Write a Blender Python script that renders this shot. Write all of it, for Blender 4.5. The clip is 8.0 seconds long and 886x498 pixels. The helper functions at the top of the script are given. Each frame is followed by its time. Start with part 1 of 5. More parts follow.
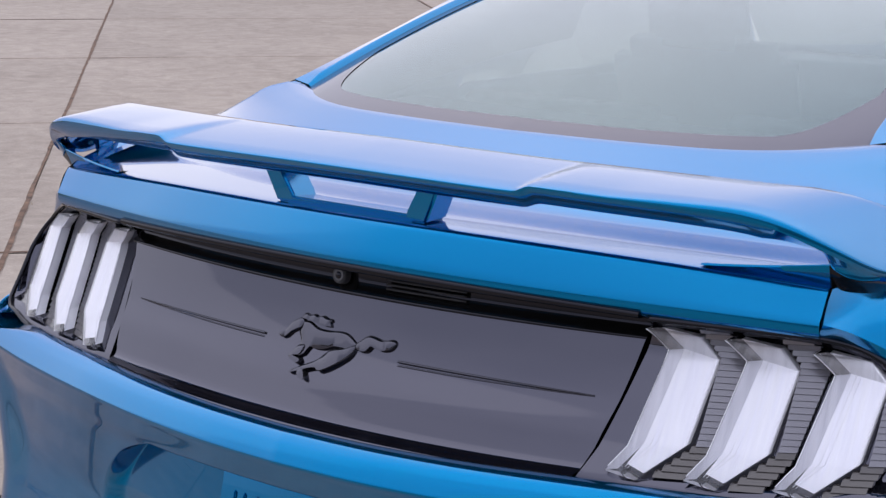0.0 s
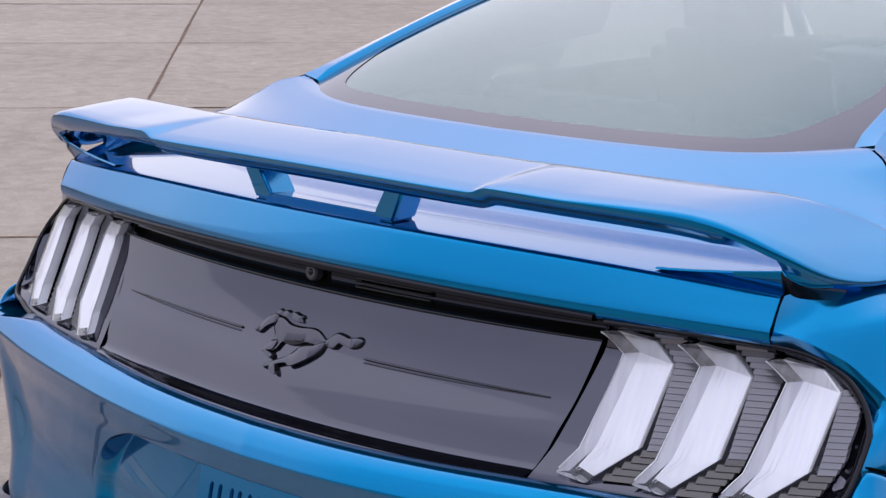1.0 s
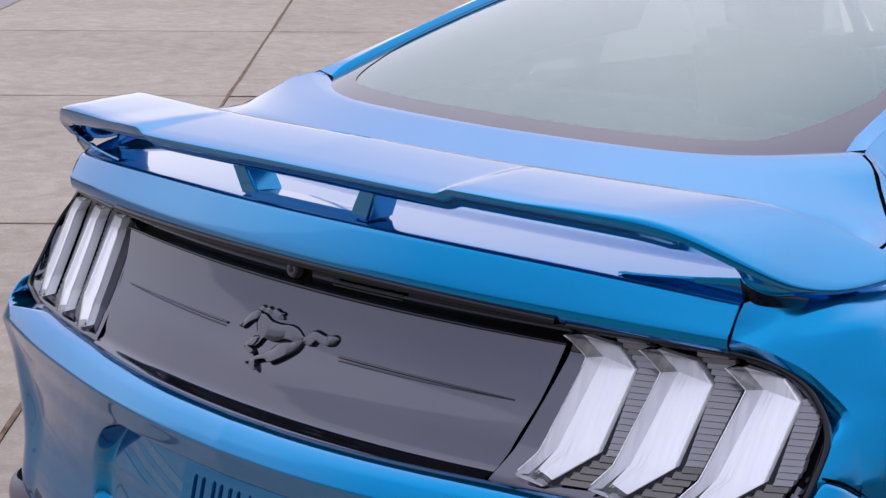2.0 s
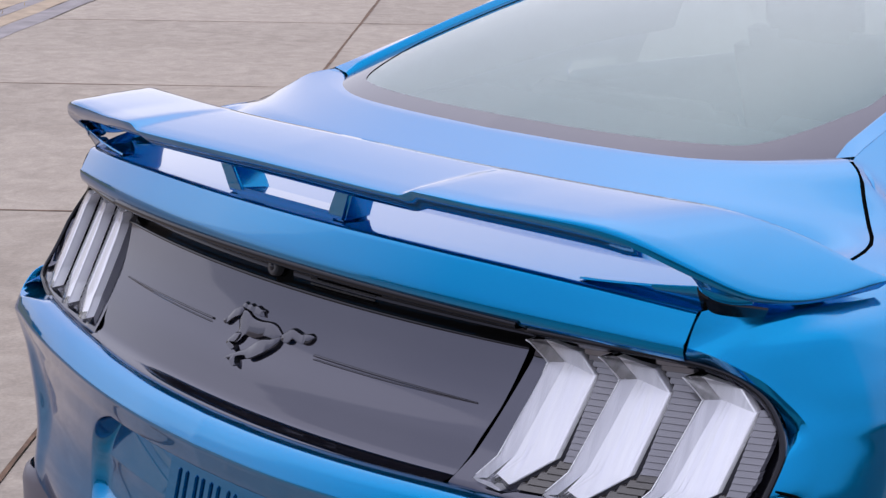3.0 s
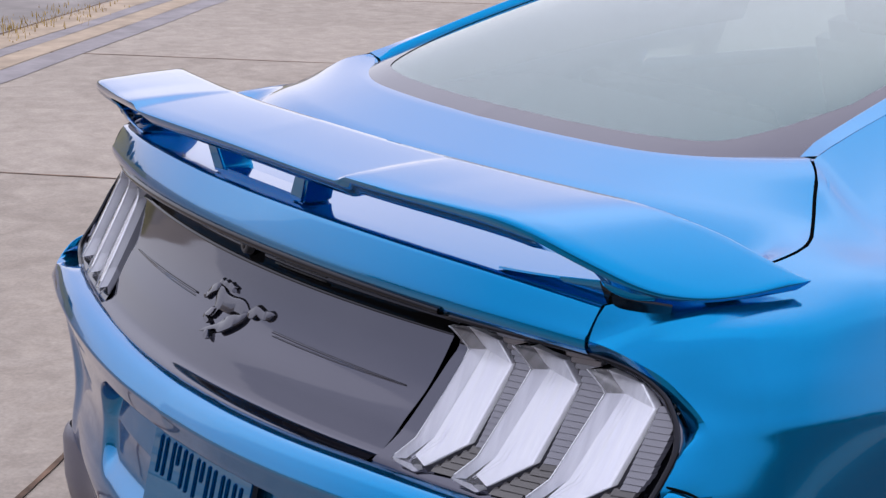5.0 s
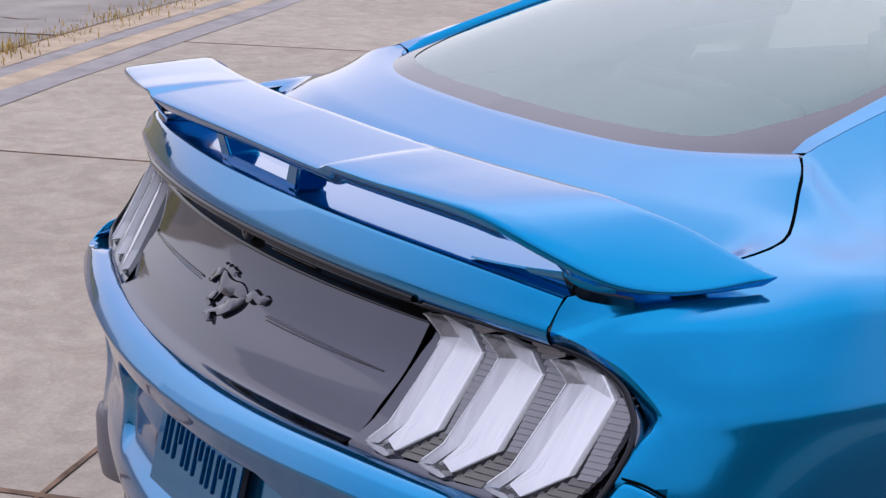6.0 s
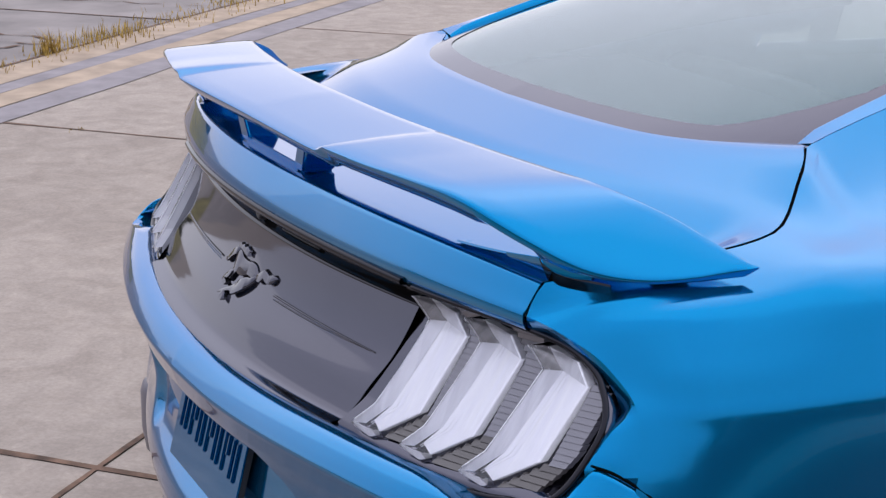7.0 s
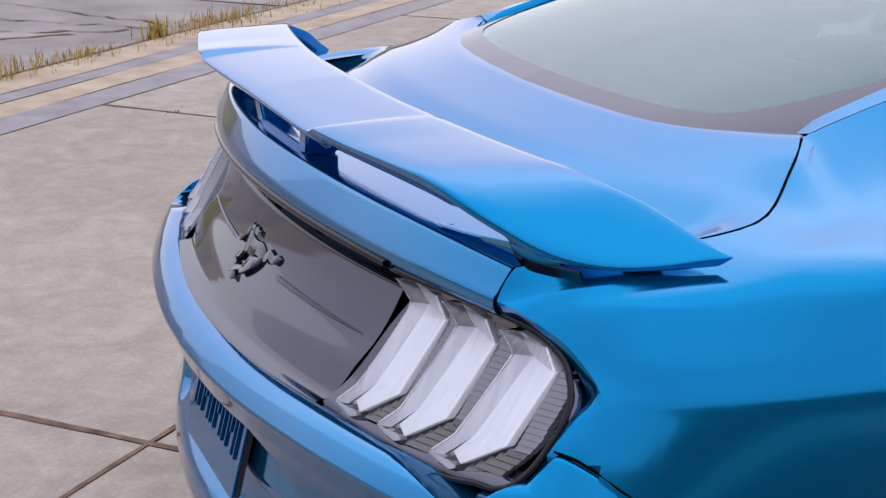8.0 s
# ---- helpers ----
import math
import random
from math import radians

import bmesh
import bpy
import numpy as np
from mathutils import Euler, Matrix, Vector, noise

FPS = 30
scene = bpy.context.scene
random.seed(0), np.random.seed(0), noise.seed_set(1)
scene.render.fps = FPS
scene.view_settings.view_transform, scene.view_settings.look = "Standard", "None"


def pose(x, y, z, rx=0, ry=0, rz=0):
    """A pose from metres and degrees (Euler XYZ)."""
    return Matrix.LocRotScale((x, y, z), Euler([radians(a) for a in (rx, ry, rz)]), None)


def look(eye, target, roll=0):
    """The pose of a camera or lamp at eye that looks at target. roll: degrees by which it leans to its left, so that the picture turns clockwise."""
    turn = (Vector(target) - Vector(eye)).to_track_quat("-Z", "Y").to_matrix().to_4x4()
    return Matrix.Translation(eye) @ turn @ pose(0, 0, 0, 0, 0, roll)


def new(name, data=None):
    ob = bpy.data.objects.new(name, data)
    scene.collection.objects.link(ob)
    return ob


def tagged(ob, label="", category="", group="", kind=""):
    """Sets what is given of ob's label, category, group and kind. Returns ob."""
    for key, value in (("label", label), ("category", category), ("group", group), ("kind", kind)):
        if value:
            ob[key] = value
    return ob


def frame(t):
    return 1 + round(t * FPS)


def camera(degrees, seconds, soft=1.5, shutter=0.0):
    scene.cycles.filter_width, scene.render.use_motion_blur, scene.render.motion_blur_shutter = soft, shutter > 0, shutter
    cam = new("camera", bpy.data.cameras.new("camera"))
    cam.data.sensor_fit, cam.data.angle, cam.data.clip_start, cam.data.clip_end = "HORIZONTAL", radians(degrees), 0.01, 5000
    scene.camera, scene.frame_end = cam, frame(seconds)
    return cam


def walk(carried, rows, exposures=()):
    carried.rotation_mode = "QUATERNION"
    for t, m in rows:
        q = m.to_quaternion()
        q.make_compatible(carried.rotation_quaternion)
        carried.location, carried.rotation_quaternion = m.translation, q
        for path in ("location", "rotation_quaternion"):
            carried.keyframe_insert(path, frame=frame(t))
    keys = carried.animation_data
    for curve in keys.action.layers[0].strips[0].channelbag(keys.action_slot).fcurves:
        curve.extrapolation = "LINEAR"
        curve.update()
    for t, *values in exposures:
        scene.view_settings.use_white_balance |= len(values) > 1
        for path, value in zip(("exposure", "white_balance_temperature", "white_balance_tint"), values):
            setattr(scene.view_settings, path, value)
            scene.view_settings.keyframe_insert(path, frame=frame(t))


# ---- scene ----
cam = camera(30.73, 8.0, 1.35)
ROWS = [
    (0.0, 1.3460, -1.7180, 1.5145, 76.653, -0.665, 34.372),
    (0.5, 1.4276, -1.6668, 1.5278, 76.303, -0.613, 36.285),
    (1.0, 1.5061, -1.6131, 1.5399, 76.055, -0.576, 38.282),
    (1.5, 1.5793, -1.5563, 1.5498, 75.817, -0.504, 40.288),
    (3.0, 1.7726, -1.3640, 1.5721, 75.270, -0.539, 46.226),
    (3.5, 1.8386, -1.3015, 1.5790, 75.119, -0.524, 48.239),
    (4.0, 1.9065, -1.2388, 1.5854, 74.905, -0.499, 50.243),
    (4.5, 1.9752, -1.1758, 1.5909, 74.686, -0.544, 52.227),
    (6.0, 2.1730, -0.9743, 1.6025, 74.175, -0.609, 58.673),
    (6.5, 2.2248, -0.8971, 1.6000, 73.993, -0.632, 61.134),
    (7.0, 2.2716, -0.8147, 1.5987, 73.758, -0.544, 63.581),
    (7.5, 2.3142, -0.7306, 1.5967, 73.555, -0.476, 65.935),
    (8.0, 2.3562, -0.6456, 1.5940, 73.353, -0.502, 68.322),
]
walk(cam, [(t, pose(*row)) for t, *row in ROWS], [(0.0, 0.79), (1.5, 0.83), (3.0, 0.87), (4.5, 0.89), (6.5, 0.90), (8.0, 0.90)])

# ---- world, sun, exposure ----
SUN_AZ, SUN_EL = -38.0, 40.0
world = bpy.data.worlds.new("world")
scene.world = world
world.use_nodes = True
wn = world.node_tree
wn.nodes.clear()
w_out = wn.nodes.new("ShaderNodeOutputWorld")
w_bg = wn.nodes.new("ShaderNodeBackground")
w_sky = wn.nodes.new("ShaderNodeTexSky")
w_sky.sky_type = "NISHITA"
w_sky.sun_disc = False
w_sky.sun_elevation, w_sky.sun_rotation = radians(SUN_EL), radians(SUN_AZ)
w_sky.air_density, w_sky.dust_density, w_sky.ozone_density = 1.0, 1.5, 1.0
w_bg.inputs["Strength"].default_value = 0.116
# thin bright overcast: cloud cover mixed over the clear sky
w_co = wn.nodes.new("ShaderNodeTexCoord")
w_cl = wn.nodes.new("ShaderNodeTexNoise")
w_cl.inputs["Scale"].default_value, w_cl.inputs["Detail"].default_value, w_cl.inputs["Roughness"].default_value = 2.2, 5.0, 0.55
w_rp = wn.nodes.new("ShaderNodeValToRGB")
w_rp.color_ramp.elements[0].position, w_rp.color_ramp.elements[0].color = 0.3, (0.75, 0.765, 0.95, 1)
w_rp.color_ramp.elements[1].position, w_rp.color_ramp.elements[1].color = 0.7, (0.88, 0.887, 1.06, 1)
w_gain = wn.nodes.new("ShaderNodeVectorMath")
w_gain.operation = "SCALE"
w_gain.inputs["Scale"].default_value = 9.0
w_mix = wn.nodes.new("ShaderNodeMix")
w_mix.data_type = "RGBA"
w_mix.inputs["Factor"].default_value = 0.92
wn.links.new(w_co.outputs["Generated"], w_cl.inputs["Vector"])
wn.links.new(w_cl.outputs["Fac"], w_rp.inputs[0])
wn.links.new(w_rp.outputs[0], w_gain.inputs[0])
# the cloud is brighter towards the veiled sun
w_dot = wn.nodes.new("ShaderNodeVectorMath")
w_dot.operation = "DOT_PRODUCT"
w_dot.inputs[1].default_value = (math.sin(radians(SUN_AZ)) * math.cos(radians(SUN_EL)), math.cos(radians(SUN_AZ)) * math.cos(radians(SUN_EL)), math.sin(radians(SUN_EL)))
w_map = wn.nodes.new("ShaderNodeMapRange")
w_map.inputs["From Min"].default_value, w_map.inputs["From Max"].default_value = -0.35, 1.0
w_map.inputs["To Min"].default_value, w_map.inputs["To Max"].default_value = 6.1, 6.8
wn.links.new(w_co.outputs["Generated"], w_dot.inputs[0])
wn.links.new(w_dot.outputs["Value"], w_map.inputs["Value"])
# and, as under any overcast, dimmer near the horizon than overhead
w_sep = wn.nodes.new("ShaderNodeSeparateXYZ")
w_up = wn.nodes.new("ShaderNodeMapRange")
w_up.inputs["From Min"].default_value, w_up.inputs["From Max"].default_value = 0.0, 0.70
w_up.inputs["To Min"].default_value, w_up.inputs["To Max"].default_value = 0.70, 1.10
w_mul = wn.nodes.new("ShaderNodeMath")
w_mul.operation = "MULTIPLY"
wn.links.new(w_co.outputs["Generated"], w_sep.inputs[0])
wn.links.new(w_sep.outputs["Z"], w_up.inputs["Value"])
wn.links.new(w_map.outputs[0], w_mul.inputs[0])
wn.links.new(w_up.outputs[0], w_mul.inputs[1])
wn.links.new(w_mul.outputs[0], w_gain.inputs["Scale"])
wn.links.new(w_sky.outputs[0], w_mix.inputs["A"])
wn.links.new(w_gain.outputs[0], w_mix.inputs["B"])
wn.links.new(w_mix.outputs["Result"], w_bg.inputs[0])
wn.links.new(w_bg.outputs[0], w_out.inputs[0])
sun_data = bpy.data.lights.new("sun", "SUN")
sun_data.energy, sun_data.angle, sun_data.color = 0.5, radians(160), (1.0, 0.95, 0.9)
sun = new("sun", sun_data)
az = radians(SUN_AZ)
sun.matrix_world = look((0, 0, 30), (-30 * math.sin(az) / math.tan(radians(SUN_EL)), -30 * math.cos(az) / math.tan(radians(SUN_EL)), 0))


# ---- materials ----
def material(name):
    m = bpy.data.materials.new(name)
    m.use_nodes = True
    return m, m.node_tree, m.node_tree.nodes["Principled BSDF"]


def noise_tex(nt, scale, detail=4.0, rough=0.55, vec=None):
    n = nt.nodes.new("ShaderNodeTexNoise")
    n.inputs["Scale"].default_value, n.inputs["Detail"].default_value, n.inputs["Roughness"].default_value = scale, detail, rough
    if vec is not None:
        nt.links.new(vec, n.inputs["Vector"])
    return n


def ramp(nt, src, stops):
    r = nt.nodes.new("ShaderNodeValToRGB")
    while len(r.color_ramp.elements) < len(stops):
        r.color_ramp.elements.new(0.5)
    for e, (p, c) in zip(r.color_ramp.elements, stops):
        e.position, e.color = p, (*c, 1.0) if len(c) == 3 else c
    nt.links.new(src, r.inputs[0])
    return r


def bumped(nt, bsdf, height, strength, distance=0.002):
    b = nt.nodes.new("ShaderNodeBump")
    b.inputs["Strength"].default_value, b.inputs["Distance"].default_value = strength, distance
    nt.links.new(height, b.inputs["Height"])
    nt.links.new(b.outputs[0], bsdf.inputs["Normal"])


def object_coords(nt):
    return nt.nodes.new("ShaderNodeTexCoord").outputs["Object"]


def plain(name, color, rough=0.5, metal=0.0, coat=0.0, vary=0.06, scale=40.0, bump=0.0):
    m, nt, p = material(name)
    v = object_coords(nt)
    n = noise_tex(nt, scale, vec=v)
    lo = tuple(c * (1 - vary) for c in color)
    hi = tuple(min(1, c * (1 + vary)) for c in color)
    r = ramp(nt, n.outputs["Fac"], [(0.3, lo), (0.7, hi)])
    nt.links.new(r.outputs[0], p.inputs["Base Color"])
    p.inputs["Roughness"].default_value, p.inputs["Metallic"].default_value = rough, metal
    p.inputs["Coat Weight"].default_value, p.inputs["Coat Roughness"].default_value = coat, 0.03
    if bump:
        bumped(nt, p, n.outputs["Fac"], bump)
    return m


def paint_material():
    m, nt, p = material("blue_metallic_paint")
    v = object_coords(nt)
    flake = nt.nodes.new("ShaderNodeTexVoronoi")
    flake.inputs["Scale"].default_value = 1800.0
    nt.links.new(v, flake.inputs["Vector"])
    r = ramp(nt, flake.outputs["Color"], [(0.0, (0.0024, 0.197, 0.432)), (1.0, (0.0036, 0.226, 0.482))])
    nt.links.new(r.outputs[0], p.inputs["Base Color"])
    p.inputs["Metallic"].default_value, p.inputs["Roughness"].default_value = 0.90, 0.15
    p.inputs["Specular IOR Level"].default_value = 0.1
    p.inputs["Specular Tint"].default_value = (0.40, 0.40, 0.60, 1)
    p.inputs["Coat Weight"].default_value, p.inputs["Coat Roughness"].default_value, p.inputs["Coat IOR"].default_value = 1.0, 0.012, 1.98
    # the clear coat's gloss gathers towards grazing view
    facing = nt.nodes.new("ShaderNodeLayerWeight")
    facing.inputs["Blend"].default_value = 0.5
    gloss = ramp(nt, facing.outputs["Facing"], [(f, (g, g, g)) for f, g in ((0.17, 0.05), (0.44, 0.88), (0.57, 0.72), (0.66, 0.76), (0.84, 1.0))])
    nt.links.new(gloss.outputs[0], p.inputs["Coat Weight"])
    big = noise_tex(nt, 3.0, 2.0, vec=v)
    b = nt.nodes.new("ShaderNodeBump")
    b.inputs["Strength"].default_value, b.inputs["Distance"].default_value = 0.02, 0.002
    nt.links.new(big.outputs["Fac"], b.inputs["Height"])
    nt.links.new(b.outputs[0], p.inputs["Coat Normal"])
    return m


def gloss_black_material(name="gloss_black_plastic", lo=(0.004, 0.004, 0.006), hi=(0.006, 0.006, 0.009), ior=2.08):
    m, nt, p = material(name)
    v = object_coords(nt)
    n = noise_tex(nt, 6.0, 3.0, vec=v)
    r = ramp(nt, n.outputs["Fac"], [(0.3, lo), (0.7, hi)])
    nt.links.new(r.outputs[0], p.inputs["Base Color"])
    p.inputs["Roughness"].default_value, p.inputs["IOR"].default_value = 0.06, ior
    p.inputs["Specular Tint"].default_value = (0.82, 0.82, 1.0, 1)
    return m


def glass_material(name, tint, rough=0.0, ior=1.5):
    m, nt, p = material(name)
    p.inputs["Base Color"].default_value = (*tint, 1.0)
    p.inputs["Specular Tint"].default_value = (0.62, 0.92, 1.0, 1)
    p.inputs["Transmission Weight"].default_value, p.inputs["Roughness"].default_value, p.inputs["IOR"].default_value = 1.0, rough, ior
    return m


def concrete_material():
    m, nt, p = material("weathered_concrete")
    v = object_coords(nt)
    big = noise_tex(nt, 0.35, 5.0, 0.6, v)
    mid = noise_tex(nt, 3.6, 6.0, 0.62, v)
    mid.inputs["Distortion"].default_value = 1.4
    fine = noise_tex(nt, 70.0, 4.0, 0.7, v)
    mix1 = nt.nodes.new("ShaderNodeMix")
    mix1.data_type = "RGBA"
    a = ramp(nt, big.outputs["Fac"], [(0.3, (0.252, 0.207, 0.170)), (0.7, (0.353, 0.297, 0.248))])
    b = ramp(nt, mid.outputs["Fac"], [(0.35, (0.229, 0.1885, 0.153)), (0.62, (0.383, 0.3265, 0.273))])
    mix1.inputs["Factor"].default_value = 0.45
    nt.links.new(a.outputs[0], mix1.inputs["A"])
    nt.links.new(b.outputs[0], mix1.inputs["B"])
    # worn pale blotches a hand wide
    blot = noise_tex(nt, 11.0, 5.0, 0.6, v)
    blot.inputs["Distortion"].default_value = 0.8
    shade = ramp(nt, blot.outputs["Fac"], [(0.36, (0.40, 0.40, 0.40)), (0.50, (0.5, 0.5, 0.5)), (0.66, (0.66, 0.655, 0.64))])
    mix3 = nt.nodes.new("ShaderNodeMix")
    mix3.data_type, mix3.blend_type = "RGBA", "OVERLAY"
    mix3.inputs["Factor"].default_value = 0.30
    nt.links.new(mix1.outputs["Result"], mix3.inputs["A"])
    nt.links.new(shade.outputs[0], mix3.inputs["B"])
    mix2 = nt.nodes.new("ShaderNodeMix")
    mix2.data_type, mix2.blend_type = "RGBA", "OVERLAY"
    mix2.inputs["Factor"].default_value = 0.35
    nt.links.new(mix3.outputs["Result"], mix2.inputs["A"])
    nt.links.new(fine.outputs["Fac"], mix2.inputs["B"])
    info = nt.nodes.new("ShaderNodeObjectInfo")
    hue = nt.nodes.new("ShaderNodeHueSaturation")
    val = nt.nodes.new("ShaderNodeMapRange")
    val.inputs["To Min"].default_value, val.inputs["To Max"].default_value = 0.93, 1.06
    nt.links.new(info.outputs["Random"], val.inputs["Value"])
    nt.links.new(val.outputs[0], hue.inputs["Value"])
    nt.links.new(mix2.outputs["Result"], hue.inputs["Color"])
    nt.links.new(hue.outputs[0], p.inputs["Base Color"])
    p.inputs["Roughness"].default_value = 0.85
    bumped(nt, p, fine.outputs["Fac"], 0.4, 0.003)
    return m


def streaked(name, lo, hi, metal=0.0, rough=0.2):
    """White plastic seen through clear ribs: soft streaks along the bar."""
    m, nt, p = material(name)
    mp = nt.nodes.new("ShaderNodeMapping")
    mp.inputs["Scale"].default_value = (160.0, 20.0, 2.0)
    mp.inputs["Rotation"].default_value = (0, radians(-8), 0)
    nt.links.new(object_coords(nt), mp.inputs["Vector"])
    n = noise_tex(nt, 1.0, 2.0, 0.5, mp.outputs[0])
    r = ramp(nt, n.outputs["Fac"], [(0.35, lo), (0.65, hi)])
    nt.links.new(r.outputs[0], p.inputs["Base Color"])
    p.inputs["Roughness"].default_value, p.inputs["Coat Weight"].default_value, p.inputs["Metallic"].default_value = rough, 0.6, metal
    return m


def acrylic_material():
    """Thin clear plastic: mostly see-through, a little milky, with gloss by Fresnel."""
    m, nt, p = material("clear_acrylic")
    nt.nodes.remove(p)
    out = nt.nodes["Material Output"]
    clear = nt.nodes.new("ShaderNodeBsdfTransparent")
    clear.inputs[0].default_value = (0.99, 0.99, 1.0, 1)
    milk = nt.nodes.new("ShaderNodeBsdfDiffuse")
    milk.inputs[0].default_value = (0.90, 0.90, 0.96, 1)
    gloss = nt.nodes.new("ShaderNodeBsdfGlossy")
    gloss.inputs["Roughness"].default_value = 0.04
    fres = nt.nodes.new("ShaderNodeFresnel")
    fres.inputs[0].default_value = 1.5
    mp = nt.nodes.new("ShaderNodeMapping")
    mp.inputs["Scale"].default_value = (230.0, 25.0, 3.0)
    mp.inputs["Rotation"].default_value = (0, radians(-8), 0)
    nt.links.new(object_coords(nt), mp.inputs["Vector"])
    n = noise_tex(nt, 1.0, 3.0, vec=mp.outputs[0])
    r = ramp(nt, n.outputs["Fac"], [(0.30, (0.04, 0.04, 0.04)), (0.70, (0.09, 0.09, 0.09))])
    a, b = nt.nodes.new("ShaderNodeMixShader"), nt.nodes.new("ShaderNodeMixShader")
    nt.links.new(r.outputs[0], a.inputs[0])
    nt.links.new(clear.outputs[0], a.inputs[1])
    nt.links.new(milk.outputs[0], a.inputs[2])
    nt.links.new(fres.outputs[0], b.inputs[0])
    nt.links.new(a.outputs[0], b.inputs[1])
    nt.links.new(gloss.outputs[0], b.inputs[2])
    nt.links.new(b.outputs[0], out.inputs[0])
    return m


PAINT = paint_material()
BLACK = gloss_black_material()
TRIM = gloss_black_material("black_trim_plastic", (0.003696, 0.003696, 0.003696), (0.00616, 0.00616, 0.00616), 1.42)
GAP = plain("dark_gap_rubber", (0.003696, 0.003696, 0.003696), 0.9)
GAP.node_tree.nodes["Principled BSDF"].inputs["Specular IOR Level"].default_value = 0.0
MATTE = plain("matte_black_plastic", (0.02464, 0.02464, 0.0271), 0.5, bump=0.05, scale=300)
VALANCE = plain("grey_moulded_plastic", (0.13, 0.122, 0.145), 0.35, bump=0.05, scale=300)
BADGE = gloss_black_material("dark_gloss_badge", (0.008, 0.008, 0.009), (0.011, 0.011, 0.012), 1.9)
BAR_WALL = streaked("white_bar_wall", (0.90, 0.90, 0.95), (0.95, 0.95, 0.98), 0.0, 0.35)
SILVER = streaked("grey_reflector", (0.72, 0.72, 0.77), (0.90, 0.90, 0.94))
SMOKED_CLEAR = streaked("smoked_clear_plastic", (0.20, 0.19, 0.19), (0.32, 0.31, 0.31))
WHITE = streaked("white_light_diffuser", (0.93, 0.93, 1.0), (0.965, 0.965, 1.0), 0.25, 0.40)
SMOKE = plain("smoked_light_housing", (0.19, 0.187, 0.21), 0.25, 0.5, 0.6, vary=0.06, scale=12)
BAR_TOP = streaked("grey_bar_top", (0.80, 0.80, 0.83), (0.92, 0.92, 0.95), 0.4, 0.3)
DARK_LOUVRE = plain("dark_louvre", (0.07, 0.062, 0.06), 0.25, 0.0, 0.8, vary=0.1)
# a faint emission is added to brighten the lamps' white diffusers
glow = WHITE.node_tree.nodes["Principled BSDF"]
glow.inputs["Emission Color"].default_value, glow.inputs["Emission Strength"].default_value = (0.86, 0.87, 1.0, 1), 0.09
CLEAR = acrylic_material()
GLASS = glass_material("tinted_window_glass", (0.42, 0.50, 0.50), 0.0, 1.85)
FRIT = plain("ceramic_frit_black", (0.042, 0.038, 0.052), 0.09, vary=0.06)
FRIT.node_tree.nodes["Principled BSDF"].inputs["IOR"].default_value = 1.9
FRIT.node_tree.nodes["Principled BSDF"].inputs["Specular Tint"].default_value = (0.86, 0.86, 1.0, 1)
RUBBER = plain("tyre_rubber", (0.02464, 0.02464, 0.02587), 0.8, bump=0.2, scale=120)
ALLOY = plain("dark_alloy", (0.09856, 0.09856, 0.1047), 0.3, 0.9)
LEATHER = plain("black_leather", (0.03696, 0.03696, 0.04066), 0.55, bump=0.2, scale=200)
CARPET = plain("grey_trim", (0.0616, 0.0616, 0.06406), 0.9, bump=0.3, scale=300)
CONCRETE = concrete_material()
SOIL = plain("joint_dirt", (0.135, 0.080, 0.052), 0.95, vary=0.6, scale=14, bump=0.6)


# ---- mesh helpers ----
def empty(name, m=None):
    ob = new(name)
    ob.empty_display_size = 0.1
    if m is not None:
        ob.matrix_basis = m
    return ob


def mesh_part(name, verts, faces, mat, parent=None, label="", smooth=True):
    me = bpy.data.meshes.new(name)
    me.from_pydata([tuple(map(float, v)) for v in verts], [], faces)
    me.validate()
    me.update()
    if smooth:
        me.polygons.foreach_set("use_smooth", [True] * len(me.polygons))
    me.materials.append(mat)
    ob = new(name, me)
    if parent is not None:
        ob.parent = parent
    if label:
        tagged(ob, label)
    return ob


def part(name, bm, mat, parent=None, label="", smooth=False):
    me = bpy.data.meshes.new(name)
    bmesh.ops.recalc_face_normals(bm, faces=bm.faces)
    bm.to_mesh(me)
    bm.free()
    if smooth:
        me.polygons.foreach_set("use_smooth", [True] * len(me.polygons))
    me.materials.append(mat)
    ob = new(name, me)
    if parent is not None:
        ob.parent = parent
    if label:
        tagged(ob, label)
    return ob


def sharp(ob, degrees=35):
    """Smooth shading that keeps edges sharper than the angle."""
    ob.data.set_sharp_from_angle(angle=radians(degrees))
    return ob


